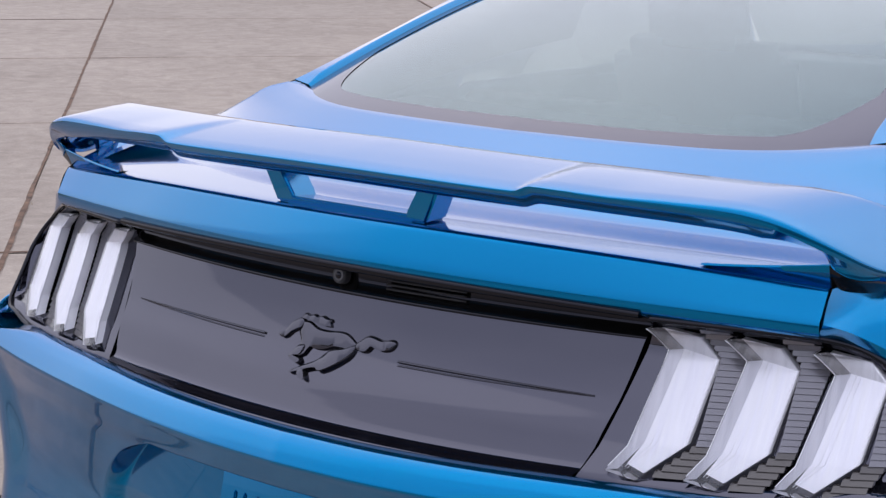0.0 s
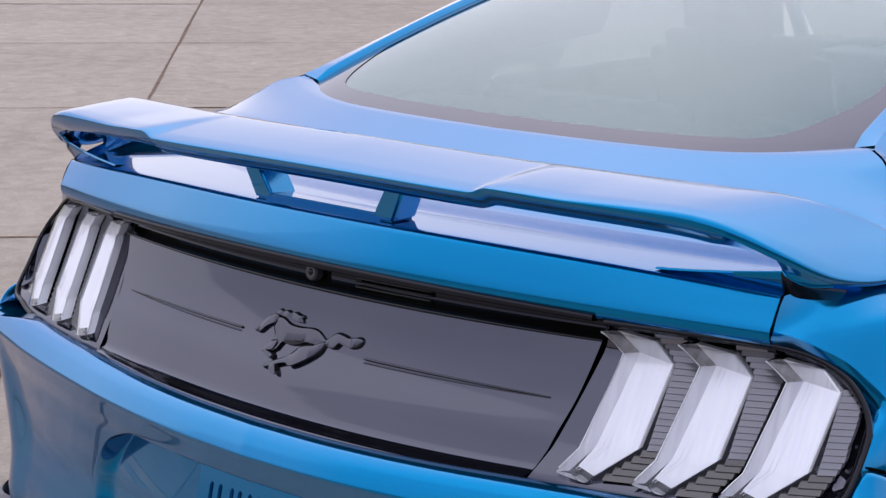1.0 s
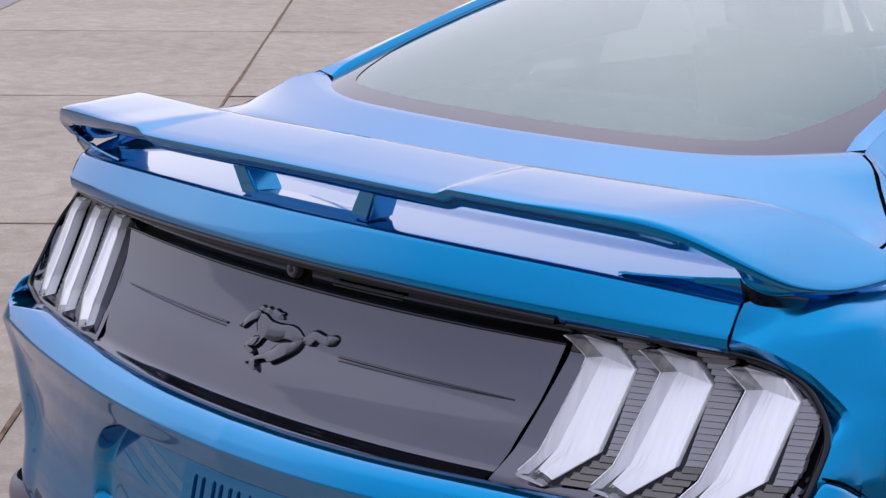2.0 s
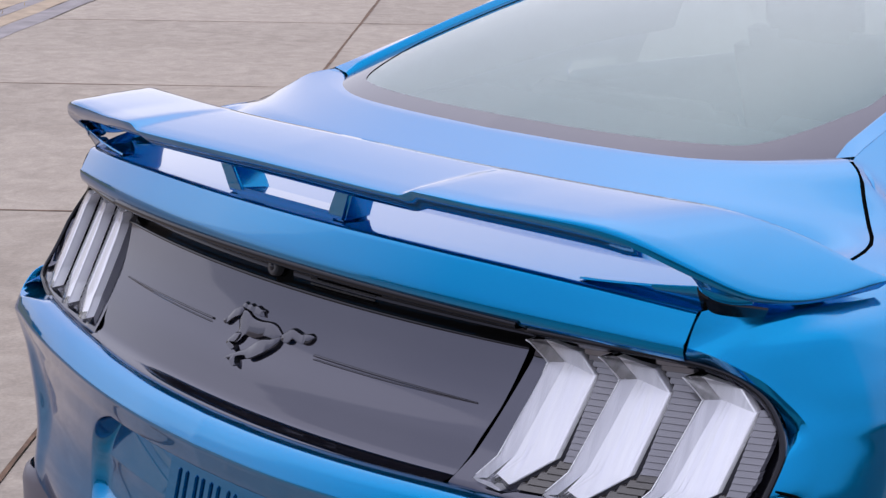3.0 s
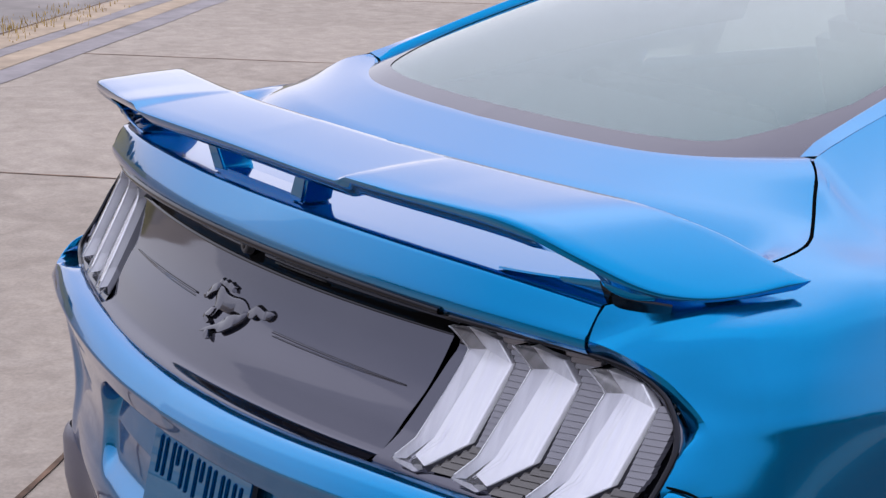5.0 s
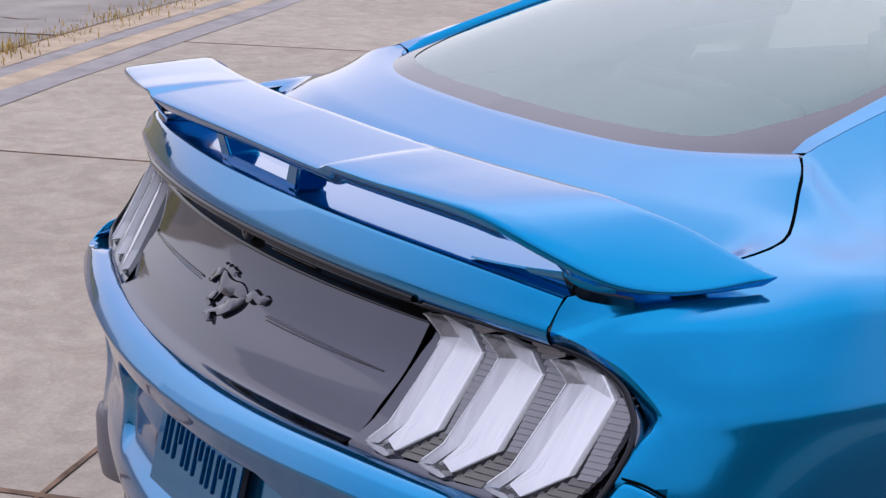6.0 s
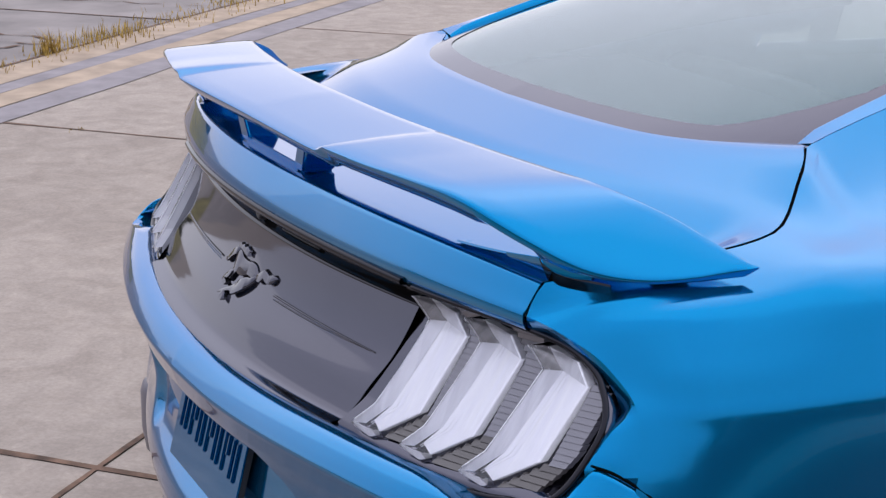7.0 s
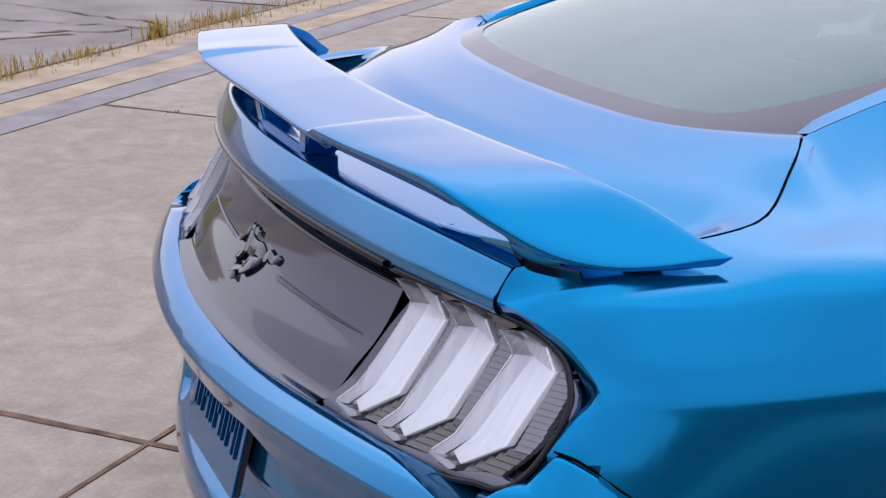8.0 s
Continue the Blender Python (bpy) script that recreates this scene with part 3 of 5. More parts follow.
def quarter(mirror):
    a, b = curve(CREASE, 28), curve(LAMP_EDGE, 28)
    # the inner edge lies behind the lamp, so that the strip turns under
    b = b + np.array((-0.012, 0.021, -0.002)) * np.interp(np.arange(28) * 39 / 27, (0, 4, 26.2, 28.0, 39), (0.6, 1.0, 1.0, 0.1, 0.0))[:, None]
    rows = [a + np.array((-0.006, 0.010, -0.010)) * np.interp(np.arange(28), (0, 16, 22, 27), (1.0, 1.0, 0.6, 0.5))[:, None]]
    for w in (0.0, 0.06, 0.3, 0.6, 0.9, 1.0):
        m = a + (b - a) * w
        bulge = math.sin(math.pi * min(1, w)) * 0.001
        rows.append(m + np.array([0.3, -1, 0.5]) * bulge)
    rows.append(b + np.array([-0.004, 0.05, 0]))
    sharp(sheet("lamp_surround", rows, PAINT, CAR, "", 0.0, False, mirror), 35)
    # flange behind the joint with the bumper
    edge = curve([(0.787, 0.120, 0.814), (0.800, 0.146, 0.8165), (0.8135, 0.173, 0.813), (0.8160, 0.172, 0.800)], 9)
    sheet("flange", [edge, edge + np.array((0.002, 0.0, -0.030))], PAINT, CAR, "", 0.0, True, mirror)
    cols = 43
    start = np.vstack([curve(LID_SIDE + CREASE[:1], 4)[:-1], a, curve(CREASE[-1:] + [(0.8165, 0.170, 0.797), (0.826, 0.166, 0.755), (0.842, 0.162, 0.712), (0.8465, 0.160, 0.70)], 13)[1:]])
    stations = [start]
    def section(y):
        return side_section(y, *top_at(y), cols)
    near, after = section(0.262), section(0.29)
    span = np.linalg.norm(near - start, axis=1, keepdims=True)
    out = (after - near) / np.linalg.norm(after - near, axis=1, keepdims=True) * span
    for t in np.linspace(0, 1, 9)[1:-1]:
        stations.append(start * (2 * t ** 3 - 3 * t ** 2 + 1) + near * (3 * t ** 2 - 2 * t ** 3) + (near - start) * (t ** 3 - 2 * t ** 2 + t) + out * (t ** 3 - t ** 2))
    for y in [0.262, 0.29, 0.31, 0.345, 0.38, 0.41, 0.44, 0.465, 0.49, 0.51, 0.53, 0.55, 0.57, 0.588, 0.61, 0.64, 0.68, 0.73, 0.8, 0.9, 1.0, 1.1, 1.2, 1.3, 1.4, 1.5, 1.6]:
        stations.append(section(y))
    sheet("quarter_panel", np.array(stations), PAINT, CAR, "", 0.004, False, mirror)
    # dark joint under the lid's edge
    g = curve(LID_EDGE, 60)
    if not mirror:
        tube("lid_joint", g + np.array((-0.0035, 0, -0.0075)), 0.0062, GAP, CAR, sides=6)


quarter(False)
quarter(True)


def lid_ledge(mirror):
    """The painted gutter under the lid's front corner."""
    g = curve(LID_EDGE, 60)[4 if mirror else 34:]
    up = 0.0105 if mirror else 0.0
    sheet("gutter", [g + np.array((-0.035, -0.01, -0.016 + up)), g + np.array((0.0, 0, -0.0145 + up)), g + np.array((0.010, 0.012, -0.006 + up * 0.5))], PAINT, CAR, "", 0.0, True, mirror)


lid_ledge(False)
lid_ledge(True)


def corner_filler(mirror):
    """Painted corner between the lid, the glass and the pillar."""
    a = curve([(0.500, 0.558, 1.1115), (0.533, 0.598, 1.1130), (0.531, 0.63, 1.1215)], 8)
    b = curve([(0.5725, 0.586, 1.1215), (0.567, 0.61, 1.1265), (0.563, 0.64, 1.1345)], 8)
    sheet("pillar_base", [a, a + (b - a) * 0.5, b], PAINT, CAR, "", 0.0, True, mirror)


corner_filler(False)
corner_filler(True)


# ---- black trim and rear panel between the lamps ----
panel_c = smooth_interp([(0.745, -0.091), (0.755, -0.0975), (0.762, -0.1015), (0.7665, -0.1015), (0.7690, -0.0990), (0.7705, -0.0950), (0.7722, -0.0880), (0.7740, -0.0805), (0.7765, -0.0745), (0.781, -0.0700), (0.788, -0.0655), (0.800, -0.0585), (0.82, -0.047), (0.857, -0.021), (0.89, -0.005), (0.92, 0.006), (0.945, 0.014)], 400)


def gap_x(z):
    """Half width of the rear panel at a height: the joint with the lamp."""
    return interp(z, [(0.755, 0.404), (0.77, 0.412), (0.80, 0.424), (0.857, 0.437), (0.93, 0.452), (0.967, 0.457), (0.98, 0.457)])


def panel():
    rows = []
    for z in np.r_[np.linspace(0.750, 0.764, 10), np.linspace(0.765, 0.784, 30), np.linspace(0.786, 0.81, 12), np.linspace(0.816, 0.936, 22)]:
        w = gap_x(z) - 0.002
        rows.append([(v * w, plan(v * w) + float(panel_c(z)), z - 0.003 * (1 - v * v) * (0.936 - z) / 0.18) for v in np.linspace(-1, 1, 49)])
    return sheet("rear_panel", rows, BLACK, CAR, "gloss black rear panel", 0.0015)


panel()


def trim():
    # lip, recess and lower slope in one moulding, from lamp to lamp
    prof = [(-0.004, 0.9755), (-0.021, 0.9735), (-0.0225, 0.970), (-0.021, 0.9655), (-0.012, 0.9640), (0.012, 0.9630), (0.020, 0.958), (0.020, 0.947), (0.016, 0.942), (0.006, 0.936), (0.004, 0.933), (0.016, 0.928)]
    dense = [prof[0]]
    for a, b in zip(prof[:-1], prof[1:]):
        dense += [(a[0] + (b[0] - a[0]) * k, a[1] + (b[1] - a[1]) * k) for k in (0.5, 1.0)]
    rows = []
    for c, z in dense:
        w = 0.4535
        rows.append([(v * w, plan(v * w) + c, z + 0.010 * (1 - abs(v) ** 2) * max(0, (z - 0.93) / 0.045)) for v in np.linspace(-1, 1, 49)])
    return sheet("lid_trim", rows, TRIM, CAR, "gloss black trim with a camera", 0.003, True)


trim()
# dark backing behind joints
sheet("joint_backing", [[(x, plan(x) + 0.034, z) for x in np.linspace(-0.69, 0.69, 33)] for z in (0.76, 0.85, 0.93, 0.955)], GAP, CAR, "", 0.004)


def camera_pod():
    rot = Matrix.Translation((0.0, 0.010, 0.957)) @ Matrix.Rotation(radians(90 - 10), 4, "X")
    bm = bmesh.new()
    bmesh.ops.create_cone(bm, cap_ends=True, segments=32, radius1=0.0135, radius2=0.0118, depth=0.012, matrix=rot)
    bmesh.ops.bevel(bm, geom=list(bm.edges), offset=0.001, segments=2, affect="EDGES", clamp_overlap=True)
    pod = sharp(part("reversing_camera", bm, MATTE, CAR, "round black reversing camera", smooth=True))
    bm = bmesh.new()
    bmesh.ops.create_cone(bm, cap_ends=True, segments=32, radius1=0.0092, radius2=0.0085, depth=0.0016, matrix=rot @ Matrix.Translation((0, 0, 0.0065)))
    sharp(part("lens_ring", bm, ALLOY, pod, "grey ring", smooth=True))
    bm = bmesh.new()
    bmesh.ops.create_uvsphere(bm, u_segments=20, v_segments=10, radius=0.006, matrix=rot @ Matrix.Translation((0, 0, 0.0062)) @ Matrix.Diagonal((1, 1, 0.4, 1)))
    part("lens", bm, TRIM, pod, "dark glass lens", smooth=True)


camera_pod()
# lid release: a slot with slats beside the camera
for k in range(3):
    pts = [rear_point(x, 0.015 - 0.001 * k, 0.960 - 0.006 * k) for x in np.linspace(0.075, 0.20, 10)]
    tube("release_slat", pts, 0.0017, MATTE, CAR, sides=6)


# ---- stripes and badge on the panel ----
def panel_strip(name, x0, x1, z, shift, h, proud, mat, label=""):
    rows = []
    for dz, c in ((-h / 2, 0.001), (-h / 2, proud), (h / 2, proud), (h / 2, 0.001)):
        rows.append([(x, plan(x) + float(panel_c(z + dz)) - c + 0.0012, z + (dz + shift) * (1.0 - 0.85 * ((x - x0) / (x1 - x0)) ** 2)) for x in np.linspace(x0, x1, 16)])
    return sheet(name, rows, mat, CAR, label, 0.0, True)


for sgn in (1, -1):
    for dz in (0.0028, -0.0028):
        panel_strip("stripe", sgn * 0.118, sgn * 0.402, 0.8565, dz, 0.0024, 0.0024, BADGE, "thin raised dark stripe")


def badge():
    """A dark emblem of swept, rounded pieces: a long body, a raised front with a crest, a waving tail and tucked struts."""
    pieces = [
        [(-58, 46), (-45, 47), (-28, 39), (-8, 38), (14, 41), (28, 38), (39, 30), (46, 23), (44, 15), (31, 15), (11, 14), (-6, 6), (-23, 4), (-36, 4), (-45, -13), (-53, -12), (-52, 2), (-54, 15), (-60, 26)],
        [(-60, 53), (-55, 50), (-55, 37), (-60, 34), (-73, 24), (-84, 11), (-91, 11), (-95, 15), (-86, 23), (-79, 35), (-74, 43)],
        [(-62, 52), (-56, 61), (-47, 59), (-39, 62), (-31, 59), (-23, 62), (-15, 59), (-5, 57), (-8, 53), (-5, 47), (-18, 45), (-31, 48), (-45, 50)],
        [(44, 27), (52, 36), (62, 44), (73, 43), (87, 40), (102, 44), (109, 40), (105, 29), (92, 23), (79, 25), (70, 28), (62, 17), (52, 15), (44, 19)],
        [(-52, 6), (-40, 8), (-44, -8), (-57, -12), (-38, -18), (-41, -24), (-63, -16), (-62, -10)],
        [(31, 17), (46, 24), (44, 9), (26, -11), (-2, -29), (-9, -25), (-22, -28), (-38, -36), (-54, -42), (-48, -35), (-28, -22), (-11, -11), (5, 8)],
        [(-30, -26), (-24, -33), (-19, -46), (-28, -46), (-37, -35)],
    ]
    bm = bmesh.new()
    for k, outline in enumerate(pieces):
        pts = [(x * 0.00098 + 0.0025, 0.8515 + z * 0.00074) for x, z in outline]
        pts = curve(pts + pts[:1], 3 * len(pts) + 1)[:-1]
        cx, cz = pts.mean(0)
        lift = 0.0052 + 0.0006 * k
        loops = []
        for shrink, out in ((1.0, -0.001), (1.0, lift * 0.35), (0.95, lift * 0.75), (0.84, lift)):
            loops.append([bm.verts.new((cx + (x - cx) * shrink, plan(x) + float(panel_c(cz + (z - cz) * shrink)) - out, cz + (z - cz) * shrink)) for x, z in pts])
        n = len(pts)
        for a, b in zip(loops[:-1], loops[1:]):
            for i in range(n):
                bm.faces.new((a[i], a[(i + 1) % n], b[(i + 1) % n], b[i]))
        bm.faces.new(loops[-1])
    bmesh.ops.triangulate(bm, faces=[f for f in bm.faces if len(f.verts) > 4])
    return sharp(part("emblem", bm, BADGE, CAR, "dark satin raised emblem", smooth=True), 50)


badge()


# ---- bumper ----
BUMPER_LINE = curve([(x, -0.145 + 0.26 * x * x) for x in (0, 0.15, 0.3, 0.45, 0.6, 0.7)] + [(0.76, 0.004), (0.80, 0.034), (0.822, 0.066), (0.838, 0.10), (0.848, 0.135), (0.854, 0.165), (0.857, 0.20), (0.857, 0.25)], 280)
# inward offset and height of each line round the bumper, in the middle and at its corner
MID = [(0.062, 0.753), (0.049, 0.764), (0.037, 0.765), (0.026, 0.7625), (0.0165, 0.755), (0.0095, 0.7455), (0.0035, 0.735), (0.0002, 0.7275), (0.0004, 0.7245), (0.0035, 0.717), (0.0125, 0.6935), (0.026, 0.660)]
CORNER = [(0.070, 0.790), (0.056, 0.791), (0.047, 0.790), (0.038, 0.786), (0.029, 0.776), (0.0205, 0.759), (0.0115, 0.738), (0.0045, 0.721), (0.0030, 0.716), (0.0035, 0.708), (0.0055, 0.690), (0.010, 0.655)]
LOW_CORNER = [(0.013, 0.62), (0.017, 0.57), (0.020, 0.52), (0.021, 0.48), (0.018, 0.445), (0.014, 0.415), (0.013, 0.38), (0.018, 0.33), (0.035, 0.28), (0.08, 0.25)]
LOW = [(0.036, 0.62), (0.045, 0.58), (0.049, 0.54), (0.044, 0.50), (0.034, 0.46), (0.030, 0.42), (0.04, 0.38), (0.06, 0.33), (0.085, 0.28), (0.125, 0.25)]


def bumper_point(i, mid, corner):
    p = BUMPER_LINE
    t = p[min(i + 1, len(p) - 1)] - p[max(i - 1, 0)]
    n = np.array([-t[1], t[0]]) / np.hypot(*t)
    w = max(0.0, min(1.0, (p[i][0] - 0.70) / 0.13))
    w = w * w * (3 - 2 * w)
    rise = 0.008 * (p[i][0] / 0.42) ** 2 / (1 + (p[i][0] / 0.42) ** 16) ** 0.125 * max(0.0, min(1.0, (mid[1] - 0.55) / 0.15))
    d = mid[0] * (1 - w) + corner[0] * w
    return (p[i][0] + n[0] * d, p[i][1] + n[1] * d, (mid[1] + rise) * (1 - w) + corner[1] * w)


RECESS = [(0.40, 0.36), (0.47, 0.42), (0.52, 0.438), (0.55, 0.436), (0.575, 0.424), (0.60, 0.405), (0.625, 0.380), (0.65, 0.348), (0.672, 0.302), (0.685, 0.27), (0.72, 0.22)]
RECESS = [tuple(p) for p in curve(RECESS, 60)]


def recess_depth(x, z, offset):
    """How deep the number-plate pocket is at a place of the bumper."""
    a = abs(x)
    edge = interp(z, RECESS)
    side = max(0.0, min(1.0, (edge - a) / (0.009 + 0.04 * max(0.0, min(1.0, (0.645 - z) / 0.09)))))
    low = max(0.0, min(1.0, (z - 0.455) / 0.055))
    high = max(0.0, min(1.0, (0.684 - z) / 0.008))
    t = side * side * (3 - 2 * side) * low * low * (3 - 2 * low) * high * high * (3 - 2 * high)
    return max(0.02, 0.070 + (z - 0.58) * 0.22 - offset) * t


def recess_edge(z):
    return interp(z, RECESS)


def bumper_at(x, mid, corner):
    """A point of the bumper at a half width along its plan line."""
    i = float(np.interp(x, BUMPER_LINE[:, 0], np.arange(len(BUMPER_LINE))))
    lo = min(int(i), len(BUMPER_LINE) - 2)
    a, b = bumper_point(lo, mid, corner), bumper_point(lo + 1, mid, corner)
    return tuple(np.array(a) * (lo + 1 - i) + np.array(b) * (i - lo))


def under_lamp(x, z):
    """The bumper's top stays below the tail lamp's lower edge."""
    if x < 0.60:
        return z
    return min(z, interp(x, [(0.60, 0.774), (0.65, 0.7685), (0.695, 0.7615), (0.73, 0.755), (0.757, 0.757), (0.771, 0.771), (0.7785, 0.787), (0.783, 0.806), (0.787, 0.8145), (0.797, 0.8160), (0.804, 0.8155), (0.811, 0.814), (0.819, 0.803), (0.829, 0.790), (0.838, 0.775), (0.85, 0.755), (0.86, 0.745)]))


def bumper_mesh():
    both = curve([m + c for m, c in zip(MID + LOW, CORNER + LOW_CORNER)], 320)
    mids, corners = both[:, :2], both[:, 2:]
    rows = []
    for m, c in zip(mids, corners):
        right = []
        e = recess_edge(m[1])
        xs = np.r_[np.linspace(0, e - 0.032, 30), np.linspace(e - 0.030, e + 0.010, 24), np.linspace(e + 0.014, 0.69, 30)]
        points = [bumper_at(x, m, c) for x in xs] + [bumper_point(i, m, c) for i in range(len(BUMPER_LINE)) if BUMPER_LINE[i][0] > 0.693]
        for x, y, z in points:
            right.append((x, y + (recess_depth(x, z, m[0]) if z < 0.70 else 0.0), under_lamp(x, z)))
        left = [(-x, y, z) for x, y, z in right[:0:-1]]
        rows.append(left + right)
    return sheet("bumper_cover", rows, PAINT, CAR, "blue painted bumper cover", 0.004, True)


bumper_mesh()


def valance():
    """Grey plastic lip round the foot of the bumper, standing proud at its corners."""
    prof = [(-0.004, 0.405), (-0.014, 0.398), (-0.020, 0.380), (-0.020, 0.30), (-0.012, 0.255), (0.03, 0.235), (0.06, 0.24)]
    rows = []
    for d, z in prof:
        right = []
        for i in range(0, len(BUMPER_LINE), 3):
            x = BUMPER_LINE[i][0]
            w = max(0.0, min(1.0, (x - 0.50) / 0.22))
            w = w * w * (3 - 2 * w)
            p = bumper_point(i, (d + 0.075, z - 0.04), (d, z - 0.04))
            right.append((p[0], p[1], z - 0.075 * (1 - w)))
        rows.append([(-x, y, q) for x, y, q in right[:0:-1]] + right)
    sheet("valance", rows, VALANCE, CAR, "grey plastic lower lip", 0.004, True)


valance()


# ---- tail lamps ----
lamp_c = smooth_interp([(0.755, -0.088), (0.77, -0.086), (0.785, -0.072), (0.81, -0.050), (0.86, -0.018), (0.90, 0.006), (0.92, 0.016), (0.945, 0.014), (0.967, -0.012)])
lamp_top = smooth_interp([(0.40, 0.9685), (0.456, 0.967), (0.60, 0.963), (0.665, 0.958), (0.705, 0.9445), (0.742, 0.9215), (0.768, 0.8945), (0.778, 0.877), (0.783, 0.862)])
lamp_bottom = smooth_interp([(0.39, 0.760), (0.5, 0.758), (0.62, 0.757), (0.695, 0.764), (0.73, 0.771), (0.757, 0.773), (0.771, 0.780), (0.7785, 0.794), (0.7815, 0.812), (0.783, 0.848)])
BAR_X = (0.0, 0.0955, 0.1985)


def lamp_y(x, z):
    return plan(x) + float(lamp_c(z))


def well(x, z):
    """How far the lamp's floor lies behind its outer surface: flush beside the lid, sunk between the bars."""
    t = max(0.0, min(1.0, (x - 0.004 - interp(z, [(0.785, 0.450), (0.812, 0.467), (0.923, 0.484), (0.949, 0.457)])) / 0.012))
    return 0.024 * t * t * (3 - 2 * t) * max(0.0, min(1.0, (0.783 - x) / 0.012))


def lamp_bar(name, dx, drop, left, right, depths, mat, lamp, mirror, label):
    """A bent bar lofted down its length: left and right edge points (x, z), and (fraction, outward depth) across it."""
    cross = []
    for (xl, zl), (xr, zr) in zip(left, right):
        row = []
        for f, out in depths:
            x, z = xl + (xr - xl) * f + dx, zl + (zr - zl) * f
            z -= drop * max(0, (z - 0.80) / 0.15)
            row.append((x, lamp_y(x, z) - out, z))
        cross.append(np.array(row))
    dense = []
    for a, c in zip(cross[:-1], cross[1:]):
        dense += [a + (c - a) * f for f in np.linspace(0, 0.93, 7)]
    dense.append(cross[-1])
    cap = dense[-1].mean(0)
    dense = [np.repeat(dense[0].mean(0)[None], len(dense[0]), 0) + (0, 0.006, 0)] + dense + [np.repeat(cap[None], len(dense[0]), 0) + np.array((0, 0.006, 0))]
    return sharp(sheet(name, dense, mat, lamp, label, 0.0, True, mirror), 18)


def bumper_corner(mirror):
    """The bumper's shoulder, from its corner up to the lamp's rim and the joint with the quarter panel."""
    top = [(x, lamp_y(x, float(lamp_bottom(x))) + 0.001, float(lamp_bottom(x)) - 0.004) for x in (0.742, 0.757, 0.771, 0.7785, 0.7815)]
    top = curve(top + [(0.789, 0.127, 0.823), (0.804, 0.145, 0.8155), (0.811, 0.162, 0.8045), (0.819, 0.178, 0.7925), (0.829, 0.191, 0.7815), (0.838, 0.209, 0.7695)], 40)
    first = float(np.interp(0.775, BUMPER_LINE[:, 0], np.arange(len(BUMPER_LINE))))
    last = float(np.interp(0.215, BUMPER_LINE[60:, 1], np.arange(60, len(BUMPER_LINE))))
    cols = []
    for k, a in enumerate(top):
        i = int(round(first + (last - first) * k / 39))
        low = np.array(bumper_point(i, MID[6], CORNER[6]))
        start = np.array(bumper_point(i, MID[5], CORNER[5]))
        rise = (start - low) / np.linalg.norm(start - low)
        mid = start + rise * np.linalg.norm(a - start) * 0.45
        cols.append([low] + [start * (1 - t) ** 2 + mid * 2 * t * (1 - t) + a * t * t for t in np.linspace(0, 1, 9)] + [a + np.array((-0.012, 0.014, -0.010))])
    cols = np.array(cols)
    cols[:, 0] += np.array((-0.001, 0.001, 0.0))
    sheet("bumper_shoulder", cols, PAINT, CAR, "", 0.0, False, mirror)


bumper_corner(False)
bumper_corner(True)

# outward depth across the white face of a bar: sunk below the clear ridge, nearly flat
FACE = ((0.0, -0.012), (0.0, -0.0005), (0.03, 0.0), (0.5, 0.002), (0.96, 0.0045), (1.0, 0.003), (1.0, -0.008))


